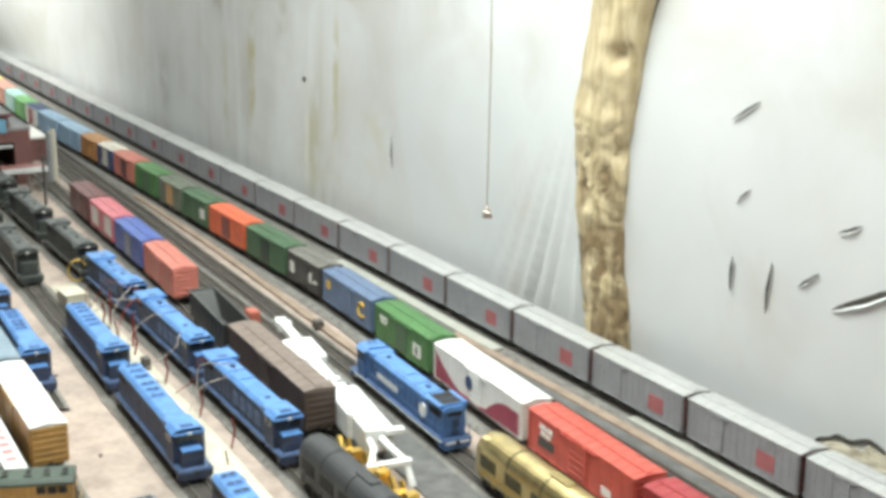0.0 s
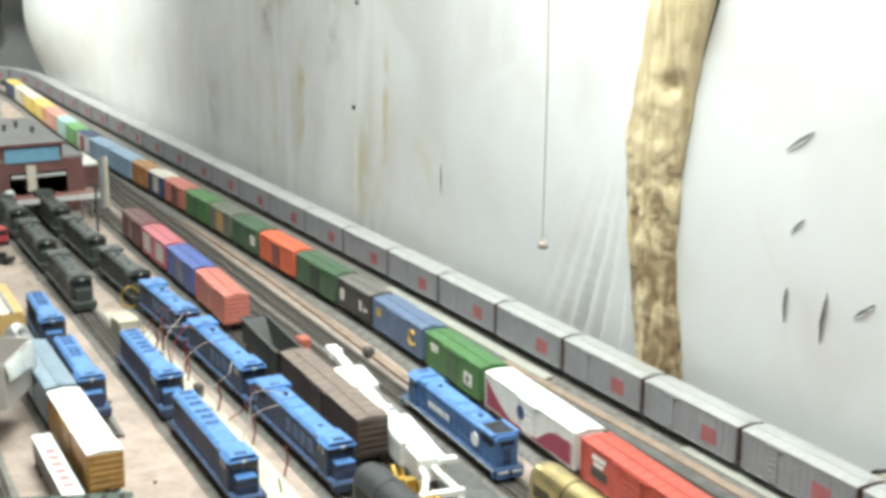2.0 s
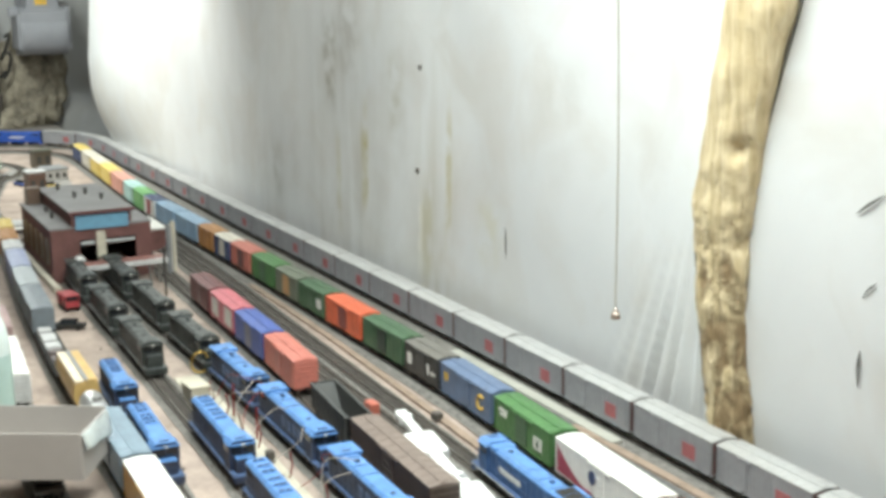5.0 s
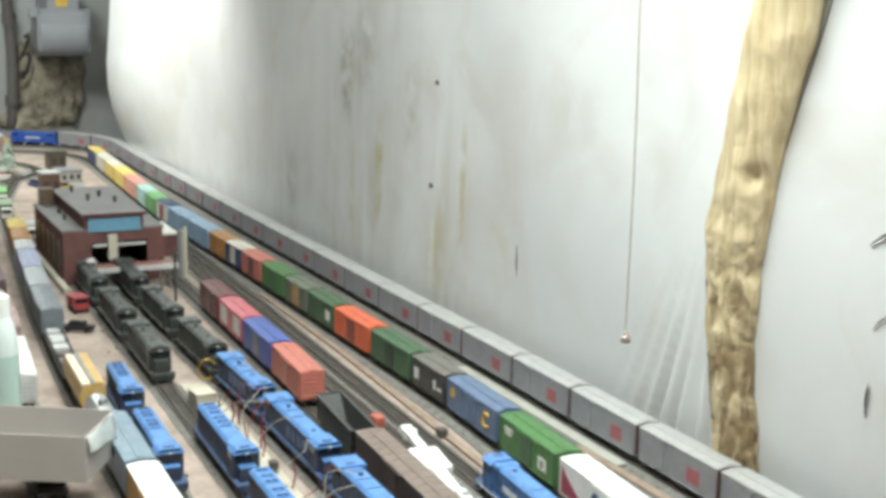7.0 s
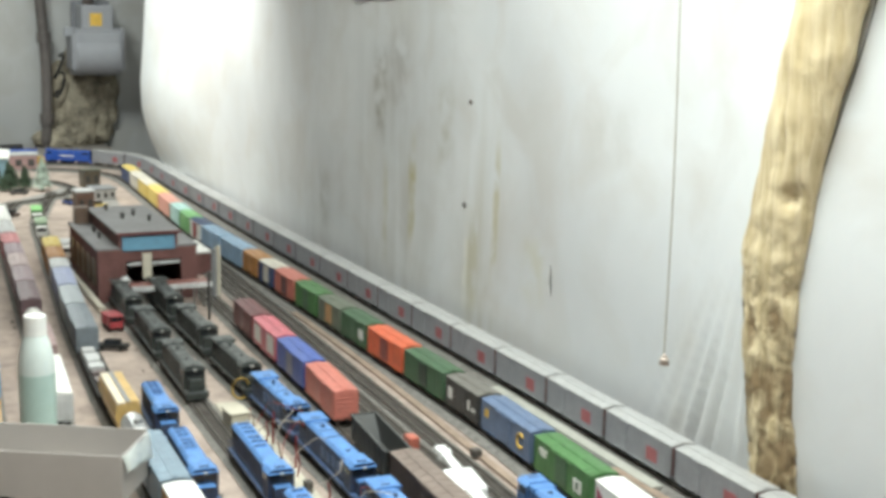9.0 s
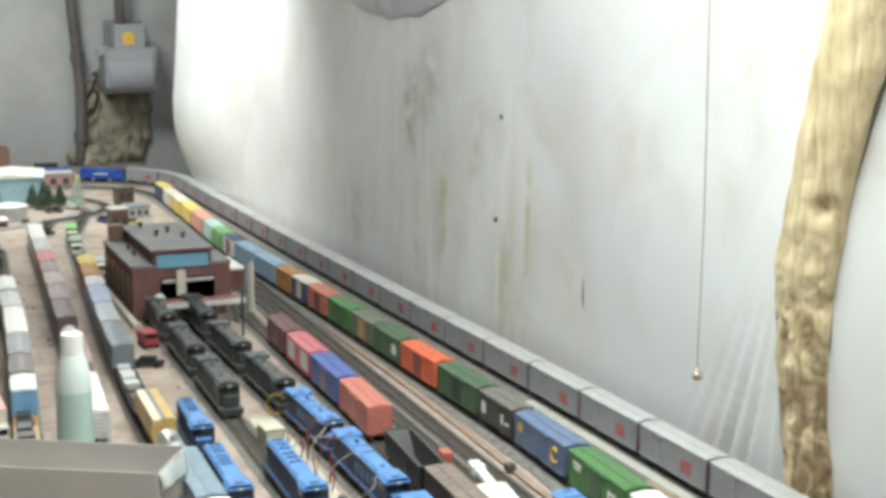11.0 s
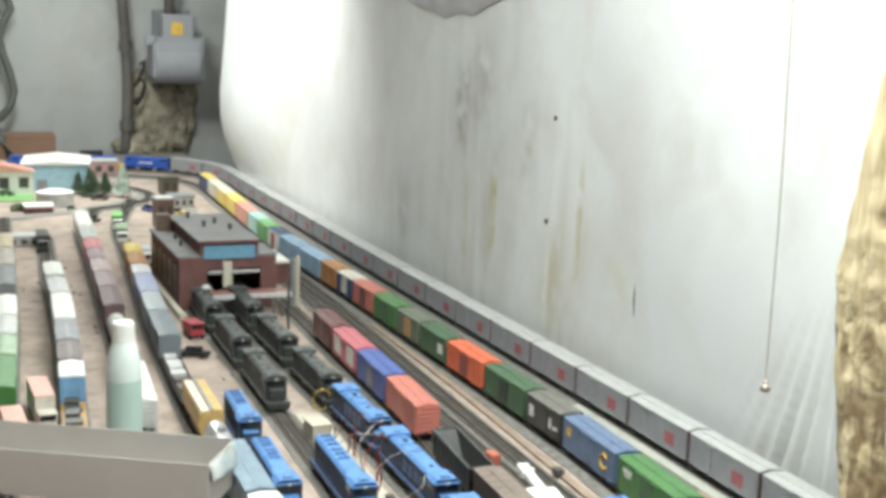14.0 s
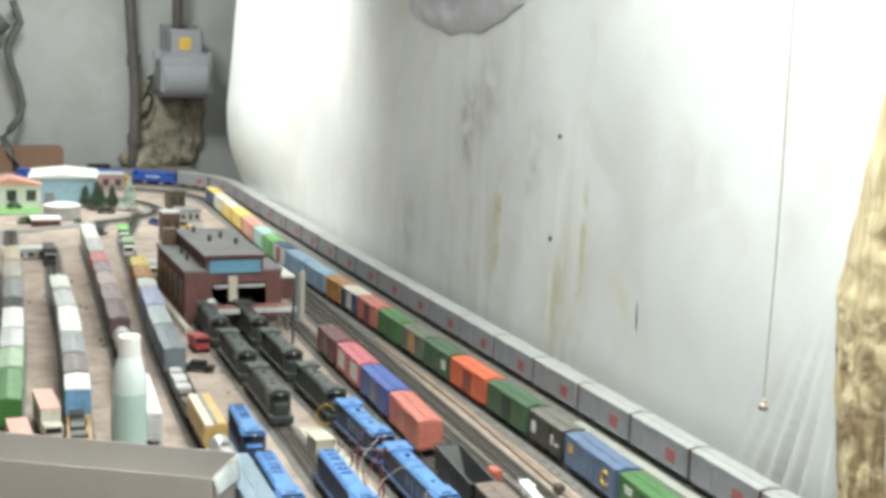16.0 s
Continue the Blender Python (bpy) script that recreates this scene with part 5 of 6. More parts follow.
boxes("boom_cap", [(-0.0095, 0.0095, 0.245, 0.258, 0.037, 0.051)], CRANEWHITE, cr, bev=0.002)
boxes("rear_house", [(-0.012, 0.022, -0.145, -0.088, 0.018, 0.047)], CRANEWHITE, cr, bev=0.003)
boxes("bracket", [(0.012, 0.034, -0.15, -0.14, 0.038, 0.046)], CRANEWHITE, cr, bev=0.002)
bm = bmesh.new()
cyl(bm, (-0.008, 0.274, 0.044), (0.008, 0.274, 0.044), 0.006, 16)
part("pulley", bm, CRANEWHITE, cr)

# ---- yard cars ----
car_on("yard_a", 1.17, 1.365, MUSTARD, label="mustard wooden boxcar with a clean white roof", roof=WHITE)
car_on("yard_a", 1.37, 1.55, TEAL, label="teal grey boxcar with panelled roof")
hood_loco(pose(0.209, 1.104, RAIL_TOP, 0, 0, -111.1), 0.2, P("dark_olive_green", 60, 76, 62), MUSTARD, "dark green and yellow diesel locomotive", group="yard locomotives", style=2, nose=MUSTARD)
hood_loco(pose(0.335, 0.92, 0.0, 0, 0, -1), 0.19, P("dull_grey_loco", 112, 112, 116), None, "dull grey diesel locomotive on the ready track", group="yard locomotives")


def covered_hopper(m, length, body, roof, label):
    car = thing("covered_hopper", m, label, "hopper car", "freight cars")
    L = length / 2
    bm = bmesh.new()
    prism(bm, [(-0.0125, 0.012), (0.0125, 0.012), (0.017, 0.03), (0.0155, 0.043), (0.009, 0.0475), (-0.009, 0.0475), (-0.0155, 0.043), (-0.017, 0.03)], -L, L)
    part("body", bm, body, car)
    for x0, x1 in ((-0.0145, -0.003), (0.003, 0.0145)):
        boxes("roof_panel", [(x0, x1, -L, L, 0.0455, 0.049)], roof if x0 < 0 else body, car, bev=0.001)
    boxes("roofwalk", [(-0.0025, 0.0025, -L, L, 0.049, 0.0498)], MIDGREY, car)
    for i in range(3):
        bm = bmesh.new()
        y = -L * 0.6 + i * L * 0.6
        bmesh.ops.create_cone(bm, cap_ends=True, segments=4, radius1=0.004, radius2=0.014, depth=0.009, matrix=Matrix.Translation((0, y, 0.0085)) @ Matrix.Rotation(math.pi / 4, 4, "Z"))
        part("bay", bm, body, car)
    for s in (-1, 1):
        truck(car, s * (L - 0.018))
    couplers(car, L)


def tank_car(m, length, body, label):
    car = thing("tank_car", m, label, "tank car", "freight cars")
    L = length / 2
    bm = bmesh.new()
    cyl(bm, (0, -L + 0.006, 0.0275), (0, L - 0.006, 0.0275), 0.0155, 26)
    cyl(bm, (0, -L + 0.006, 0.0275), (0, -L, 0.0275), 0.0155, 26, 0.009)
    cyl(bm, (0, L - 0.006, 0.0275), (0, L, 0.0275), 0.0155, 26, 0.009)
    part("tank", bm, body, car)
    bm = bmesh.new()
    cyl(bm, (0, 0, 0.04), (0, 0, 0.048), 0.006, 16)
    part("dome", bm, body, car)
    boxes("underframe", [(-0.006, 0.006, -L, L, 0.009, 0.013), (-0.015, 0.015, -L, -L + 0.004, 0.009, 0.012), (-0.015, 0.015, L - 0.004, L, 0.009, 0.012)], SOOT, car)
    for s in (-1, 1):
        truck(car, s * (L - 0.018))
    couplers(car, L)


covered_hopper(on_track("yard_a", 1.75), 0.15, P("tan_yellow_hopper", 214, 168, 84), P("warm_cream_strip", 232, 212, 178), "yellow covered hopper with a white roof strip")
tank_car(on_track("yard_a", 1.605), 0.1, mat("bright_silver_tank", (0.6, 0.6, 0.6), rough=0.3, metal=0.8), "small bright silver tank car")


def flat_car(m, length, body, load, label, crate=0):
    car = thing("flat_car", m, label, "flat car", "freight cars")
    L = length / 2
    boxes("deck", [(-0.0165, 0.0165, -L, L, 0.0105, 0.0145)], body, car, bev=0.0006)
    bm = bmesh.new()
    for i in range(4):
        y = -L * 0.7 + i * L * 0.45
        if crate:
            box(bm, -0.014, 0.014, y, y + L * 0.42, 0.0145, crate, 0.0008)
            continue
        box(bm, -0.012, 0.011 - 0.003 * (i % 2), y, y + L * 0.36, 0.0145, 0.019 + 0.003 * (i % 2), 0.0012)
    part("load", bm, load, car)
    for s in (-1, 1):
        truck(car, s * (L - 0.018))
    couplers(car, L)


flat_car(on_track("yard_a", 2.015), 0.13, SOOT, LTGREY, "flat car with pale machinery load")
flat_car(on_track("yard_a", 1.885), 0.12, SOOT, P("dark_scrap", 96, 80, 76), "flat car with dark scrap load")
for n0, f0, b, r, lab in ((2.09, 2.27, P("slate_grey", 108, 118, 126), None, "slate grey boxcar in the yard"), (2.275, 2.43, P("pale_grey_car", 160, 168, 172), None, "pale grey boxcar in the yard"), (2.435, 2.6, LAVENDER, None, "lavender boxcar in the yard"), (2.605, 2.7, LTGREY, None, "short light grey car in the yard"), (2.71, 2.83, BROWNOR, None, "brown-orange boxcar in the yard"), (2.835, 2.95, MUSTARD, YEL, "mustard boxcar with pale yellow roof")):
    car_on("yard_a", n0, f0, b, roof=r, label=lab)
for n0, f0, b, lab in ((2.33, 2.49, P("plum_brown", 104, 76, 80), "plum brown boxcar in the yard"), (2.495, 2.64, MAUVE, "mauve grey boxcar in the yard"), (2.645, 2.78, P("pinkish_grey", 186, 160, 156), "pinkish grey boxcar in the yard"), (2.785, 2.9, P("dusk_mauve", 164, 140, 148), "dusky mauve boxcar in the yard"), (2.905, 3.03, PINK, "dusty pink boxcar in the yard"), (3.035, 3.2, LTGREY, "light grey boxcar in the yard"), (3.205, 3.44, WHITE, "long white boxcar in the yard")):
    car_on("yard_b", n0, f0, b, label=lab)
tank_car(on_track("yard_b", 2.24), 0.12, P("dull_white_tank", 190, 186, 176), "dull white tank car in the yard")
car_on("yard_b", 2.0, 2.15, P("dusty_rose_car", 176, 140, 136), label="dusty rose boxcar in the yard")
car_on("yard_b", 1.74, 1.95, LTGREY, roof=WHITE, label="white-roofed boxcar with a blue end sill", marks=((ROYAL, [(-1, -0.09, 0.09, 0.0115, 0.016, W)]),))
for n0, f0, b, r, lab in ((2.63, 2.76, LTGREY, WHITE, "pale grey boxcar in the outer yard"), (2.46, 2.6, MIDGREY, LTGREY, "grey boxcar in the outer yard"), (2.25, 2.455, LTGREY, WHITE, "white boxcar in the outer yard"), (2.1, 2.245, P("ash_grey", 146, 146, 150), None, "ash grey boxcar in the outer yard"), (1.98, 2.095, P("taupe", 120, 104, 104), None, "taupe boxcar in the outer yard"), (1.885, 1.975, P("sky_blue_box", 104, 160, 206), WHITE, "sky blue boxcar with a white roof"), (1.74, 1.88, MUSTARD, CHARCOAL, "yellow flat car with a dark load"), (1.45, 1.6, CHARCOAL, None, "dark gondola under the cardboard box")):
    if n0 == 1.74:
        flat_car(on_track("yard_c", 1.81), 0.13, MUSTARD, CHARCOAL, lab)
    elif n0 == 1.45:
        flat_car(on_track("yard_c", 1.5), 0.16, b, SOOT, "dark flat car with crates under the cardboard box", 0.0322)
    else:
        car_on("yard_c", n0, f0, b, roof=r, label=lab)
flat_car(on_track("yard_b", 1.47), 0.14, CHARCOAL, SOOT, "dark flat car with crates under the cardboard box", 0.0322)
for n0, f0, b, r, lab in ((2.95, 3.13, P("tan_car", 206, 186, 150), None, "tan boxcar on the outermost yard track"), (2.75, 2.94, P("buff_car", 186, 176, 160), None, "buff boxcar on the outermost yard track"), (2.55, 2.74, MIDGREY, None, "grey boxcar on the outermost yard track"), (2.3, 2.46, P("off_white_car", 196, 198, 194), WHITE, "off-white boxcar on the outermost yard track"), (2.16, 2.295, PALEGREEN, LTGREY, "pale green boxcar with a grey roof"), (2.03, 2.155, P("sage_car", 160, 186, 150), PALEGREEN, "sage green boxcar on the outermost yard track"), (1.85, 2.025, LEAFGREEN, None, "leaf green boxcar on the outermost yard track")):
    car_on("yard_d", n0, f0, b, roof=r, label=lab)


# ---- trailers, trucks and loose models ----
def lorry(m, length, body, cab, label, high=0.034, trailer_roof=None):
    t = thing("toy_truck", m, label, "truck", "model trucks")
    L = length / 2
    boxes("trailer", [(-0.0135, 0.0135, -L + 0.03, L, 0.009, 0.009 + high)], body, t, bev=0.001)
    if trailer_roof:
        boxes("roof", [(-0.0138, 0.0138, -L + 0.03, L, 0.009 + high, 0.0105 + high)], trailer_roof, t)
    bm = bmesh.new()
    box(bm, -0.0125, 0.0125, -L, -L + 0.024, 0.007, 0.03, 0.002)
    c = part("cab", bm, cab, t)
    boxes("windscreen", [(-0.0105, 0.0105, -L - 0.0004, -L + 0.001, 0.019, 0.027)], GLASS, c)
    boxes("chassis", [(-0.006, 0.006, -L + 0.01, L, 0.005, 0.009)], SOOT, t)
    for y in (-L + 0.008, L - 0.028, L - 0.014):
        for s in (-1, 1):
            bm = bmesh.new()
            cyl(bm, (s * 0.009, y, 0.0055), (s * 0.0132, y, 0.0055), 0.0055, 14)
            part("wheel", bm, SOOT, t)
    return t


lorry(pose(0.118, 1.87, 0.0, 0, 0, 2), 0.13, CREAMCAR, CREAMCAR, "white model truck with an orange-pink roof", 0.036, SALMON)
lorry(pose(0.075, 1.76, 0.0, 0, 0, 2), 0.12, DKRED, LTGREY, "red and white model truck", 0.03, SALMON)
lorry(pose(0.441, 3.5, 0.0, 0, 0, -6), 0.12, LEAFGREEN, WHITE, "green and white model truck", 0.026, P("lime_roof", 130, 210, 110))
lorry(pose(0.425, 3.3, 0.0, 0, 0, -6), 0.12, DKGREEN, WHITE, "dark green and white model truck", 0.026, PALEGREEN)
lorry(pose(0.231, 3.22, 0.0, 0, 0, -3), 0.12, CHARCOAL, CHARCOAL, "black model truck parked beside the yard", 0.03)
lorry(pose(0.41, 2.30, 0.0, 0, 0, 4), 0.055, DKRED, DKRED, "small red model truck by the engine house", 0.018)
lorry(pose(0.435, 3.0, 0.0, 0, 0, -6), 0.09, LTGREY, WHITE, "white model truck by the engine house", 0.026)


def motor_car(m, body, label):
    c = thing("toy_car", m, label, "car", "model cars")
    boxes("body", [(-0.0095, 0.0095, -0.026, 0.026, 0.003, 0.01)], body, c, bev=0.002)
    bm = bmesh.new()
    prism(bm, [(-0.0085, 0.01), (0.0085, 0.01), (0.0065, 0.0165), (-0.0065, 0.0165)], -0.012, 0.014)
    part("cabin", bm, GLASS, c)
    for y in (-0.016, 0.016):
        for s in (-1, 1):
            bm = bmesh.new()
            cyl(bm, (s * 0.007, y, 0.0035), (s * 0.0098, y, 0.0035), 0.0035, 12)
            part("wheel", bm, SOOT, c)


for x, y, a, col, lab in ((0.432, 2.78, 10, MIDGREY, "grey model car parked on the board"), (0.437, 2.86, 5, LTGREY, "white model car parked on the board"), (0.63, 3.70, 70, YEL, "yellow model car parked on the board"), (0.60, 3.80, 60, WHITE, "white model car parked on the board"), (0.566, 3.78, 20, ROYAL, "blue model car parked on the board"), (0.385, 2.16, 60, SOOT, "small black model car parked on the board"), (0.39, 3.62, 40, BROWN, "brown model car parked on the board"), (0.46, 4.02, 80, CHARCOAL, "dark model car parked on the board")):
    motor_car(pose(x, y, 0.0004, 0, 0, a), col, lab)

relay = thing("relay_cabinet", pose(0.462, 1.69, 0.0, 0, 0, 3), "small cream lineside cabinet on the cream board", "cabinet")
boxes("body", [(-0.013, 0.013, -0.02, 0.02, 0.002, 0.024)], CREAM, relay, bev=0.001)
boxes("lid", [(-0.0145, 0.0145, -0.0215, 0.0215, 0.024, 0.026)], CREAM, relay, bev=0.0006)
tr = thing("toy_trailer", pose(0.267, 1.225, 0.0, 0, 0, -2), "narrow white trailer with faded red lettering bars", "trailer")
boxes("body", [(-0.0088, 0.0088, -0.085, 0.085, 0.006, 0.0296)], P("black_trailer_side", 52, 52, 54), tr, bev=0.001)
boxes("roof", [(-0.0098, 0.0098, -0.0858, 0.0858, 0.0296, 0.0312)], WHITE, tr, bev=0.0004)
for i in range(6):
    boxes("lettering_bar", [(-0.005, 0.005, -0.06 + i * 0.018, -0.049 + i * 0.018, 0.0312, 0.0316)], PINK, tr)
for y in (-0.06, 0.05, 0.07):
    for s in (-1, 1):
        bm = bmesh.new()
        cyl(bm, (s * 0.005, y, 0.0055), (s * 0.009, y, 0.0055), 0.0055, 12)
        part("wheel", bm, SOOT, tr)

# loose wires over the locomotives, with red feeder posts
WIRE = P("beige_wire", 196, 182, 168, rough=0.6)
REDWIRE = P("red_wire", 150, 40, 36, rough=0.6)
random.seed(5)
for i in range(9):
    y = 1.66 - i * 0.055 + random.uniform(-0.01, 0.01)
    a = Vector((0.472 + random.uniform(-0.01, 0.008), y, 0.003))
    b = Vector((0.508 + random.uniform(-0.01, 0.012), y - random.uniform(-0.05, 0.09), 0.05))
    top = 0.05 + random.uniform(0, 0.018)
    bm = bmesh.new()
    pts = []
    for j in range(13):
        u = j / 12
        p = a.lerp(b, u)
        p.z = 0.003 + (b.z - 0.003) * u + (top - 0.03) * math.sin(math.pi * u) * 0.6
        p.x += 0.006 * math.sin(u * 7 + i)
        p.y += 0.02 * math.sin(u * 4 + i * 1.7)
        pts.append(p)
    tube(bm, pts, 0.00055, 6)
    tagged(part("loose_wire", bm, WIRE if i % 3 else REDWIRE), "thin loose wire looped beside the blue locomotives", "wire", "loose wires")
for i, y in enumerate((1.6, 1.47, 1.36, 1.25, 1.16)):
    bm = bmesh.new()
    tube(bm, [(0.476, y, 0.001), (0.479, y - 0.003, 0.02), (0.474, y - 0.01, 0.036)], 0.0012, 6)
    tagged(part("red_wire", bm, REDWIRE), "stiff red wire standing up from the board", "wire", "red wires")
for i in range(12):
    bm = bmesh.new()
    y = 1.08 + i * 0.055 + random.uniform(-0.015, 0.015)
    x = 0.452 + (y - 1.1) * 0.04 + random.uniform(-0.008, 0.01)
    h = random.uniform(0.008, 0.03)
    if i % 3 == 0:
        box(bm, x - 0.005, x + 0.004, y - 0.006, y + 0.006, 0.0018, 0.0018 + h * 0.5, 0.0008)
        tagged(part("lineside_box", bm, TIE), "small brown box on the cream board", "box", "lineside boxes")
    else:
        tube(bm, [(x, y, 0.0015), (x + random.uniform(-0.004, 0.004), y + random.uniform(-0.004, 0.004), 0.0015 + h)], 0.001, 6)
        tagged(part("stake", bm, P("rusty_brown_stake", 110, 66, 54)), "thin rusty stake on the cream board", "stake", "lineside stakes")
for i in range(40):
    bm = bmesh.new()
    p = (0.31 + random.random() * 0.14, 1.1 + random.random() * 1.2, 0.001) if i < 22 else (0.12 + random.random() * 0.2, 1.9 + random.random() * 1.1, 0.001)
    bmesh.ops.create_icosphere(bm, subdivisions=1, radius=0.0016 + random.random() * 0.002, matrix=Matrix.Translation(p) @ Matrix.Diagonal((1, 1.4, 0.6, 1)))
    tagged(part("debris", bm, TIE), "small dark crumb of debris on the board", "debris", "crumbs on the board")

block = boxes("red_block", [(0.638, 0.652, 1.502, 1.524, 0.0012, 0.021)], P("orange_red_block", 206, 96, 72), bev=0.002)
tagged(block, "small orange-red block beside the empty hopper", "block")
lump = boxes("brown_block", [(0.706, 0.718, 1.452, 1.466, 0.001, 0.012)], TIE, bev=0.002)
tagged(lump, "small brown block on the cork strip", "block")
bm = bmesh.new()
tube(bm, [(0.497 + 0.013 * math.cos(a), 1.788, 0.024 + 0.015 * math.sin(a)) for a in np.linspace(0.4, 5.2, 14)], 0.0016, 6)
tagged(part("brass_ring", bm, GOLD), "bent brass ring leaning on the end of a black locomotive", "ring")
for x, y, h in ((0.481, 1.692, 0.024), (0.486, 1.6, 0.046), (0.484, 1.5, 0.044)):
    bm = bmesh.new()
    cyl(bm, (x, y, 0.002), (x + 0.001, y - 0.001, h), 0.0014, 8)
    tagged(part("red_post", bm, REDWIRE), "thin dark red post on the cream board", "post", "red posts")

# ---- cardboard box and bottle ----
CARD = P("grey_white_card", 186, 178, 171, rough=0.6, scale=14, vary=0.06, dirt=0.05, bump=0.04)
bx = thing("cardboard_box", pose(0.269, 1.405, 0.0, 0, 0, -30), "open grey-white cardboard box lying on low freight cars", "box")
D, H0, H1, LEN = 0.085, 0.0402, 0.092, 0.42
boxes("bottom", [(-LEN, 0, -D / 2, D / 2, H0, H0 + 0.0015)], CARD, bx)
for nm, it in (("front_panel", (-LEN, 0, -D / 2 - 0.0015, -D / 2, H0, H1)), ("back_panel", (-LEN, 0, D / 2, D / 2 + 0.0015, H0, H1 + 0.002)), ("side_panel", (0, 0.0015, -D / 2, D / 2, H0, H1)), ("end_panel", (-LEN - 0.0015, -LEN, -D / 2, D / 2, H0, H1))):
    boxes(nm, [it], CARD, bx)
bm = bmesh.new()
prev = None
for i in range(12):
    u = i / 11
    row = [bm.verts.new((0.002 + 0.004 * math.sin(u * 1.7) + 0.0015 * math.sin(j * 1.1), -D / 2 + j * D / 6, H1 - 0.001 - (0.018 + 0.012 * j / 6) * u)) for j in range(7)]
    if prev:
        for j in range(6):
            bm.faces.new((prev[j], prev[j + 1], row[j + 1], row[j]))
    prev = row
flap = part("plastic_flap", bm, P("milky_plastic", 196, 202, 196, rough=0.35), bx, "milky curled plastic flap", smooth=True)
flap.modifiers.new("thickness", "SOLIDIFY").thickness = 0.0006
bot = thing("plastic_bottle", pose(0.201, 1.66, 0.0), "pale green plastic bottle with a white cap", "bottle")


def lathe(bm, prof, seg=36, low=True, high=True):
    rings = [[bm.verts.new((r * math.cos(2 * math.pi * a / seg), r * math.sin(2 * math.pi * a / seg), z)) for a in range(seg)] for r, z in prof]
    for a, b in zip(rings, rings[1:]):
        for i in range(seg):
            bm.faces.new((a[i], a[(i + 1) % seg], b[(i + 1) % seg], b[i]))
    if low:
        bm.faces.new(rings[0][::-1])
    if high:
        bm.faces.new(rings[-1])


bm = bmesh.new()
lathe(bm, [(0.0195, 0.0), (0.0218, 0.003), (0.0222, 0.04), (0.0224, 0.08), (0.0222, 0.112)], high=False)
part("lower_body", bm, P("pale_green_plastic", 172, 202, 190, rough=0.35, vary=0.05, dirt=0), bot, smooth=True)
bm = bmesh.new()
lathe(bm, [(0.0222, 0.112), (0.022, 0.12), (0.0212, 0.13), (0.0196, 0.14), (0.0172, 0.15), (0.0148, 0.157), (0.0138, 0.161)], low=False, high=False)
part("shoulder", bm, P("milky_shoulder_plastic", 212, 224, 217, rough=0.35, vary=0.04, dirt=0), bot, smooth=True)
bm = bmesh.new()
lathe(bm, [(0.0136, 0.159), (0.0142, 0.161), (0.0138, 0.183), (0.013, 0.185)])
part("cap", bm, WHITE, bot)

# ---- engine house ----
BRICK = P("brick_red_wall", 116, 68, 62, rough=0.85, vary=0.25, scale=60, bump=0.4)
TARROOF = P("grey_tar_roof", 132, 130, 130, rough=0.9, vary=0.2, scale=30)
SIGNBLUE = P("sky_blue_sign", 92, 156, 190, rough=0.5, vary=0.08)
hx0, hx1, hy0, hy1, hz = 0.422, 0.61, 2.50, 2.83, 0.102
house = thing("engine_house", pose(0, 0, 0), "red brick two-track engine house with blue sign and grey roof", "building")
T = 0.004
bm = bmesh.new()
for it in ((hx0, hx0 + 0.052, hy0, hy0 + T, 0, 0.08), (hx1 - 0.03, hx1, hy0, hy0 + T, 0, 0.08), (hx0, hx1, hy0, hy0 + T, 0.08, hz)):
    box(bm, *it)
part("front_wall", bm, BRICK, house)
wl = boxes("side_wall", [(hx0, hx0 + T, hy0 + T, hy1, 0, hz)], BRICK, house)
for i in range(5):
    y = hy0 + 0.03 + i * 0.06
    w = boxes("window", [(hx0 - 0.0008, hx0 + 0.001, y, y + 0.034, 0.03, 0.08)], P("ochre_glazing", 120, 104, 70), wl)
boxes("side_wall", [(hx1 - T, hx1, hy0 + T, hy1, 0, hz)], BRICK, house)
boxes("back_wall", [(hx0 + T, hx1 - T, hy1 - T, hy1, 0, hz)], BRICK, house)
boxes("pier", [(hx0 + 0.083, hx0 + 0.1, hy0 - 0.006, hy0, 0.045, 0.094)], CREAM, house, "cream vertical pier")
boxes("door_header", [(hx0 + 0.055, hx0 + 0.081, hy0 - 0.003, hy0 + 0.001, 0.071, 0.076)], LTGREY, house)
boxes("door_header", [(hx0 + 0.102, hx1 - 0.033, hy0 - 0.003, hy0 + 0.001, 0.071, 0.076)], LTGREY, house)
boxes("lower_roof", [(hx0 - 0.003, hx1 + 0.003, hy0 + 0.001, hy1 + 0.003, hz, hz + 0.004)], TARROOF, house, bev=0.0006)
cx0, cx1, cy0, cz = 0.462, 0.573, 2.499, 0.132
boxes("clerestory", [(cx0, cx1, cy0, hy1 - 0.004, hz + 0.0042, cz)], BRICK, house)
boxes("upper_roof", [(cx0 - 0.005, cx1 + 0.005, cy0 - 0.006, hy1, cz, cz + 0.004)], TARROOF, house, bev=0.0006)
boxes("sign", [(cx0 + 0.006, cx1 - 0.006, cy0 - 0.003, cy0, hz - 0.002, cz - 0.006)], SIGNBLUE, house, "plain sky-blue sign board")
boxes("fascia", [(cx0 - 0.006, cx1 + 0.006, cy0 - 0.0085, cy0 - 0.006, cz - 0.002, cz + 0.0035)], P("dark_red_fascia", 104, 50, 50), house)
for x, y in ((0.5, 2.66), (0.53, 2.7), (0.545, 2.62), (0.49, 2.78)):
    bm = bmesh.new()
    cyl(bm, (x, y, cz + 0.003), (x, y, cz + 0.014), 0.0035, 10)
    cyl(bm, (x, y, cz + 0.014), (x, y, cz + 0.016), 0.005, 10)
    part("roof_vent", bm, CHARCOAL, house)
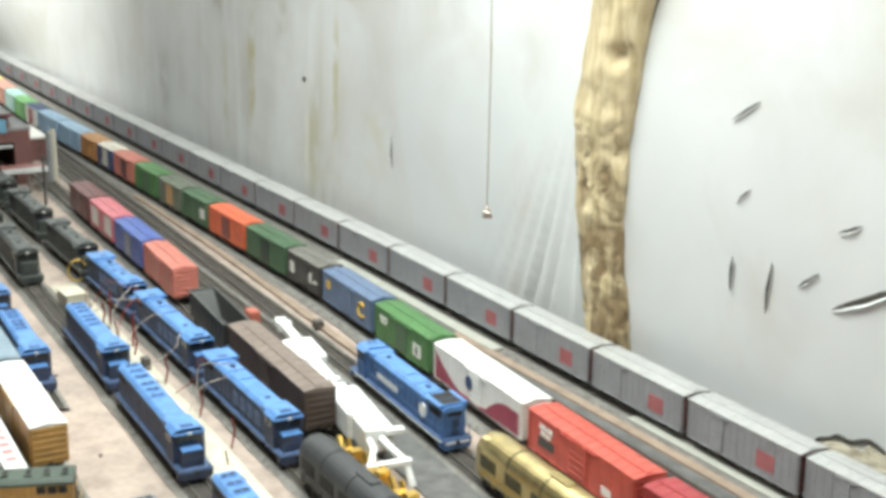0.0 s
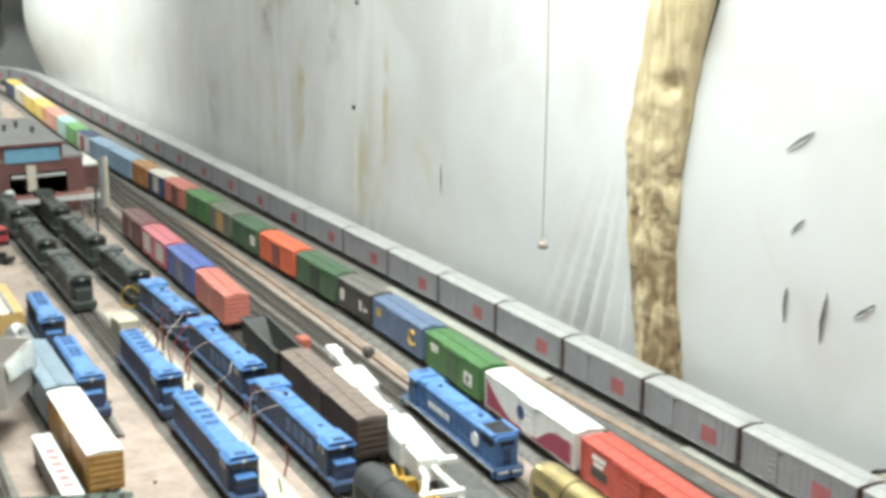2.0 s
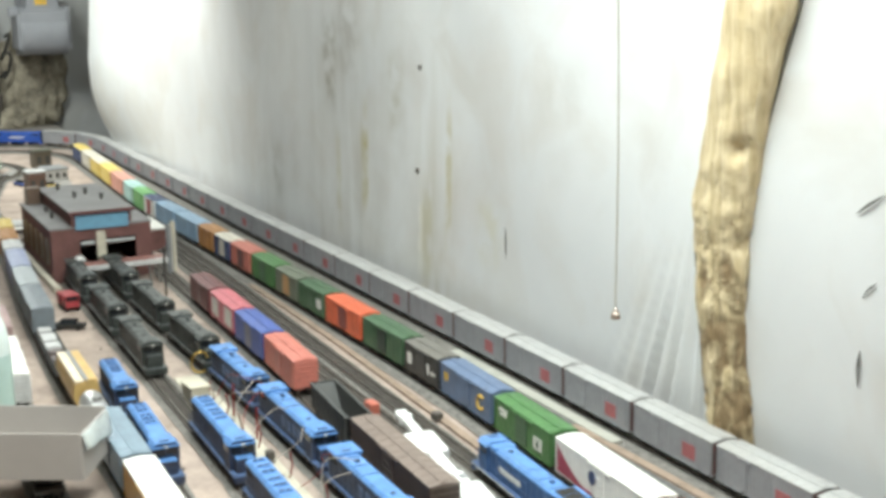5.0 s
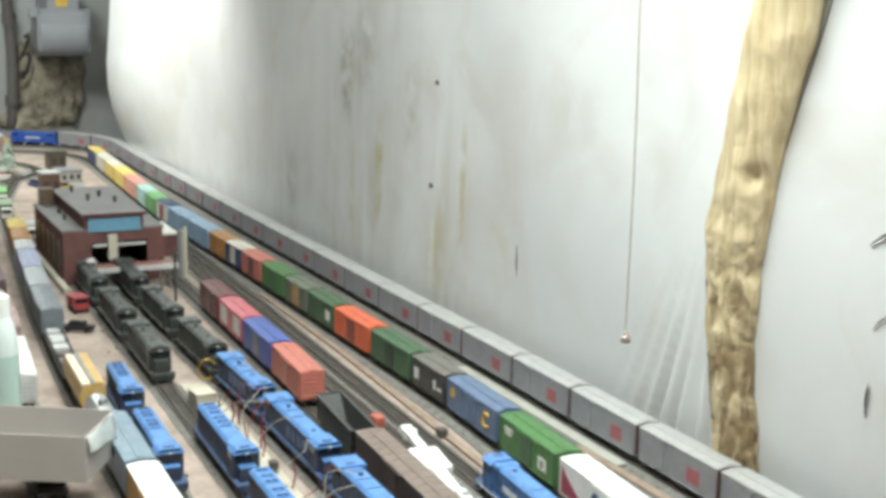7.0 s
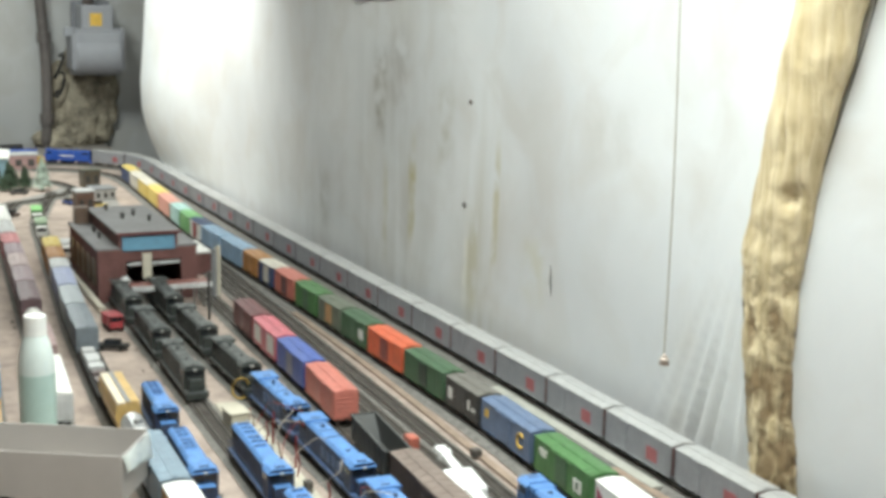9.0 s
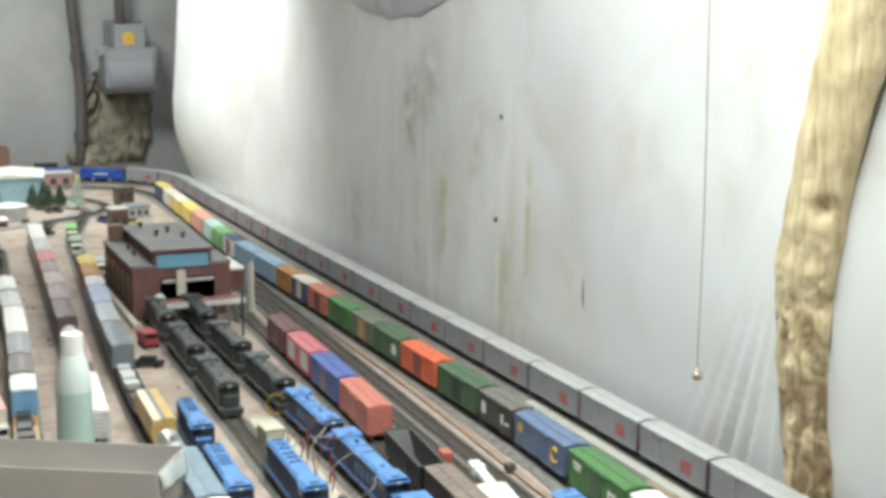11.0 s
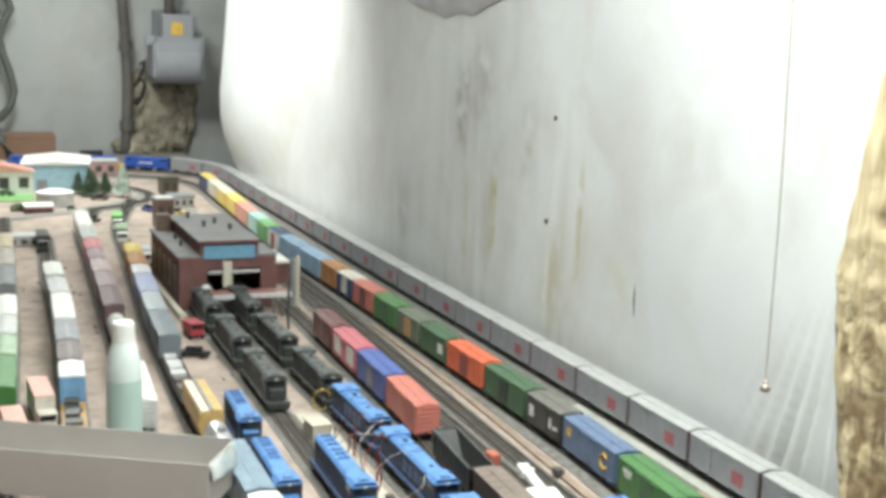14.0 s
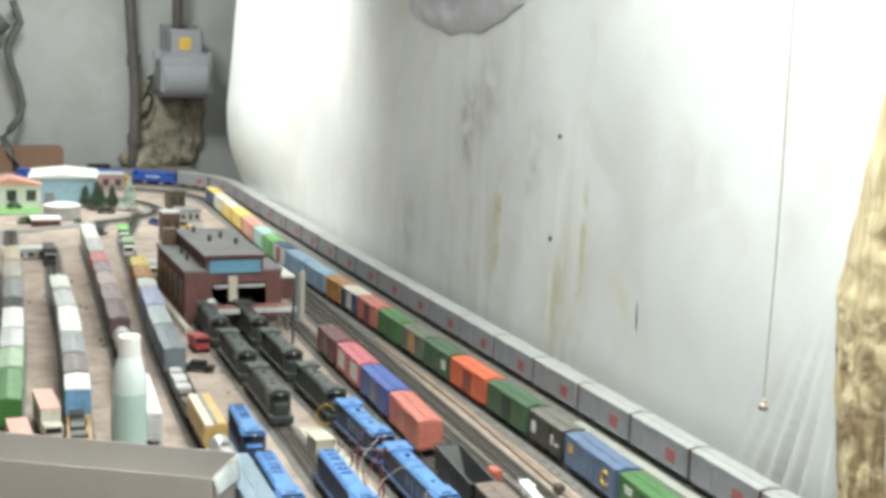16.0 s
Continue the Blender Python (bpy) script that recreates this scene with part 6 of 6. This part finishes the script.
for x, y in ((0.447, 2.62), (0.45, 2.7)):
    bm = bmesh.new()
    cyl(bm, (x, y, hz + 0.003), (x, y, hz + 0.016), 0.0035, 10)
    part("roof_vent", bm, CHARCOAL, house)
boxes("chimney", [(0.43, 0.458, 2.8, 2.832, 0.1, 0.14)], P("brown_brick_chimney", 110, 84, 66), house)
gan = thing("service_platform", pose(0, 0, 0), "raised reddish service platform across the engine tracks", "platform")
boxes("deck", [(0.468, 0.618, 2.415, 2.455, 0.043, 0.047)], P("reddish_deck", 152, 92, 82), gan, bev=0.0006)
boxes("edge_beam", [(0.468, 0.618, 2.411, 2.415, 0.038, 0.047)], LTGREY, gan)
for x in (0.471, 0.483, 0.585, 0.602, 0.615):
    boxes("post", [(x - 0.0022, x + 0.0022, 2.416, 2.421, 0, 0.043)], P("grey_post", 110, 104, 98), gan)
for x, y, h, r, col in ((0.636, 2.47, 0.095, 0.0055, MIDGREY), (0.652, 2.5, 0.095, 0.0055, CREAM), (0.585, 2.31, 0.085, 0.0022, CHARCOAL)):
    bm = bmesh.new()
    cyl(bm, (x, y, 0), (x, y, h), r, 14)
    cyl(bm, (x, y, h), (x, y, h + 0.004), r * 0.8, 14)
    tagged(part("standpipe", bm, col), "upright standpipe beside the engine tracks", "standpipe", "standpipes")
fu = thing("fuel_column", pose(0.462, 2.45, 0), "pale round-topped fuel column by the platform", "fuel column")
bm = bmesh.new()
cyl(bm, (0, 0, 0), (0, 0, 0.045), 0.006, 14)
part("column", bm, MIDGREY, fu)
bm = bmesh.new()
ball(bm, (0, 0, 0.05), 0.011, 3)
part("lamp_head", bm, LTGREY, fu, smooth=True)
shed = thing("small_annex", pose(0.672, 2.78, 0), "low white-roofed annex beside the engine house", "building")
boxes("wall", [(-0.02, 0.02, -0.07, 0.07, 0, 0.045)], BRICK, shed)
boxes("roof", [(-0.022, 0.022, -0.072, 0.072, 0.045, 0.049)], WHITE, shed)
ramp = boxes("loading_ramp", [(0.408, 0.42, 2.42, 2.8, -0.0004, 0.012)], CREAM, bev=0.001)
tagged(ramp, "long low cream ramp beside the engine house", "ramp")

# ---- far town ----
GRASS = P("bright_lawn_green", 120, 176, 96, rough=0.95, scale=60, bump=0.4)
tagged(boxes("lawn", [(0.0, 0.28, 4.02, 4.48, -0.0006, 0.003)], GRASS, bev=0.001), "bright green lawn in front of the white house", "lawn", kind="structure")


def dwelling(m, w, d, h, wall, roof, label, flat=False, openings=4):
    b = thing("model_building", m, label, "building", "town buildings")
    boxes("wall", [(-w / 2, w / 2, -d / 2, d / 2, 0, h)], wall, b, bev=0.0008)
    if flat:
        boxes("roof", [(-w / 2 - 0.003, w / 2 + 0.003, -d / 2 - 0.003, d / 2 + 0.003, h, h + 0.005)], roof, b, bev=0.001)
    else:
        bm = bmesh.new()
        prism(bm, [(-w / 2 - 0.006, h - 0.001), (w / 2 + 0.006, h - 0.001), (0, h + w * 0.12)], -d / 2 - 0.005, d / 2 + 0.005)
        part("roof", bm, roof, b)
    for i in range(openings):
        x = -w / 2 + (i + 0.5) * w / openings
        boxes("window", [(x - w / openings * 0.25, x + w / openings * 0.25, -d / 2 - 0.0012, -d / 2 + 0.001, h * 0.3, h * 0.75)], CHARCOAL, b)
    return b


BBLUE = P("pale_blue_siding", 146, 192, 212, vary=0.08)
bb = thing("model_building", pose(0.37, 4.36, 0, 0, 0, -7), "pale blue warehouse with a white low roof", "building", "town buildings")
boxes("wall", [(-0.1, 0.1, -0.12, 0.12, 0, 0.082)], BBLUE, bb, bev=0.001)
bm = bmesh.new()
prism(bm, [(-0.104, 0.081), (0.104, 0.081), (0.104, 0.084), (0, 0.094), (-0.104, 0.084)], -0.124, 0.124)
part("roof", bm, WHITE, bb)
boxes("door", [(-0.055, -0.025, -0.1212, -0.119, 0.0, 0.035)], MIDGREY, bb)
dwelling(pose(0.2, 4.22, 0), 0.17, 0.1, 0.07, WHITE, SALMON, "white house with a salmon red roof", False, 3)
dwelling(pose(0.49, 4.62, 0, 0, 0, -5), 0.2, 0.08, 0.05, P("dusty_pink_wall", 176, 132, 128), LTGREY, "long dusty pink building behind the trees", True, 5)
dwelling(pose(0.27, 3.82, 0), 0.075, 0.07, 0.016, P("barn_red", 158, 58, 56), WHITE, "low red building with a white roof", True, 3)
dwelling(pose(0.68, 4.12, 0, 0, 0, 8), 0.05, 0.05, 0.05, P("dark_brown_block", 106, 92, 72), P("dark_olive_top", 88, 88, 70), "square dark brown building", True, 2)
dwelling(pose(0.56, 3.5, 0, 0, 0, 5), 0.045, 0.05, 0.075, P("brown_tower_wall", 118, 82, 66), LTGREY, "square brown brick tower with pale roof", True, 2)
dwelling(pose(0.67, 3.86, 0, 0, 0, 5), 0.06, 0.08, 0.03, LTGREY, MIDGREY, "grey flat-roofed building with dark windows", True, 3)
dwelling(pose(0.18, 3.3, 0, 0, 0, 3), 0.1, 0.05, 0.02, LTGREY, LTGREY, "low pale grey platform building", True, 4)
wt = thing("storage_tank", pose(0.325, 3.93, 0), "wide white flat-topped storage tank", "tank")
bm = bmesh.new()
cyl(bm, (0, 0, 0), (0, 0, 0.04), 0.052, 36)
part("shell", bm, LTGREY, wt)
bm = bmesh.new()
cyl(bm, (0, 0, 0.04), (0, 0, 0.046), 0.054, 36, 0.03)
part("lid", bm, WHITE, wt)
yl = thing("yellow_hut", pose(0.60, 4.62, 0), "small yellow trackside hut", "hut")
boxes("wall", [(-0.014, 0.014, -0.012, 0.012, 0, 0.035)], YELLOW, yl)
boxes("roof", [(-0.017, 0.017, -0.015, 0.015, 0.035, 0.04)], YELLOW, yl)
ribbon("street", [(-0.1, 3.62), (0.15, 3.68), (0.35, 3.78), (0.5, 3.9), (0.62, 4.1)], 0.05, 0.0, 0.002, P("street_grey", 142, 138, 132, rough=0.9, scale=40), "grey model street curving through the town", "street")
ribbon("street", [(0.7, 4.35), (0.7, 3.95), (0.66, 3.6), (0.6, 3.2)], 0.04, 0.0, 0.002, P("street_grey", 142, 138, 132), "grey model street behind the engine house", "street")

LEAF = P("conifer_green", 62, 84, 56, rough=0.9, vary=0.35)
FROST = P("frosted_glass_tree", 190, 208, 190, rough=0.3, vary=0.2)


def conifer(m, h, r, material, label):
    t = thing("model_tree", m, label, "tree", "model trees")
    bm = bmesh.new()
    cyl(bm, (0, 0, 0), (0, 0, h * 0.9), 0.003, 8, 0.0008)
    part("trunk", bm, BROWN, t)
    verts, faces = [], []
    rnd = random.Random(int(h * 1e4 + r * 1e5))
    for i in range(420):
        u = rnd.random() ** 0.7
        z = h * (0.12 + 0.88 * (1 - u))
        rad = r * u * (0.55 + 0.5 * rnd.random())
        a = rnd.random() * 6.283
        c = Vector((rad * math.cos(a), rad * math.sin(a), z))
        s = h * 0.05 * (0.6 + rnd.random())
        out = Vector((math.cos(a), math.sin(a), -0.5)) * s * 1.6
        sid = Vector((-math.sin(a), math.cos(a), rnd.uniform(-0.4, 0.4))) * s * 0.6
        k = len(verts)
        verts += [c - sid, c + sid, c + out, c + Vector((0, 0, s * 0.7))]
        faces += [(k, k + 1, k + 2), (k, k + 1, k + 3)]
    me = bpy.data.meshes.new("crown")
    me.from_pydata(verts, [], faces)
    part("crown", me, material, t)


for x, y, h, r in ((0.445, 4.13, 0.085, 0.028), (0.415, 4.17, 0.07, 0.024), (0.487, 4.11, 0.075, 0.022), (0.465, 4.2, 0.065, 0.025), (0.43, 4.1, 0.05, 0.02), (0.5, 4.18, 0.06, 0.02)):
    conifer(pose(x, y, 0), h, r, LEAF, "dark green model conifer")
conifer(pose(0.535, 4.08, 0), 0.1, 0.03, FROST, "pale frosted ornamental model tree")
for x, y, r in ((0.205, 4.14, 0.022), (0.235, 3.85, 0.018), (0.215, 3.84, 0.02), (0.36, 3.84, 0.012)):
    sh = thing("shrub", pose(x, y, 0), "small dark green model shrub", "shrub", "shrubs")
    verts, faces = [], []
    rnd = random.Random(int(x * 999))
    for i in range(220):
        d = Vector((rnd.gauss(0, 1), rnd.gauss(0, 1), abs(rnd.gauss(0, 1)))).normalized() * r * (0.6 + 0.5 * rnd.random())
        d.z = max(d.z, 0.002)
        s = r * 0.22
        k = len(verts)
        verts += [d + Vector((rnd.uniform(-s, s), rnd.uniform(-s, s), rnd.uniform(-s, s))) for _ in range(3)]
        faces.append((k, k + 1, k + 2))
    me = bpy.data.meshes.new("foliage")
    me.from_pydata(verts, [], faces)
    part("foliage", me, P("shrub_green", 64, 104, 52, rough=0.9, vary=0.35), sh)
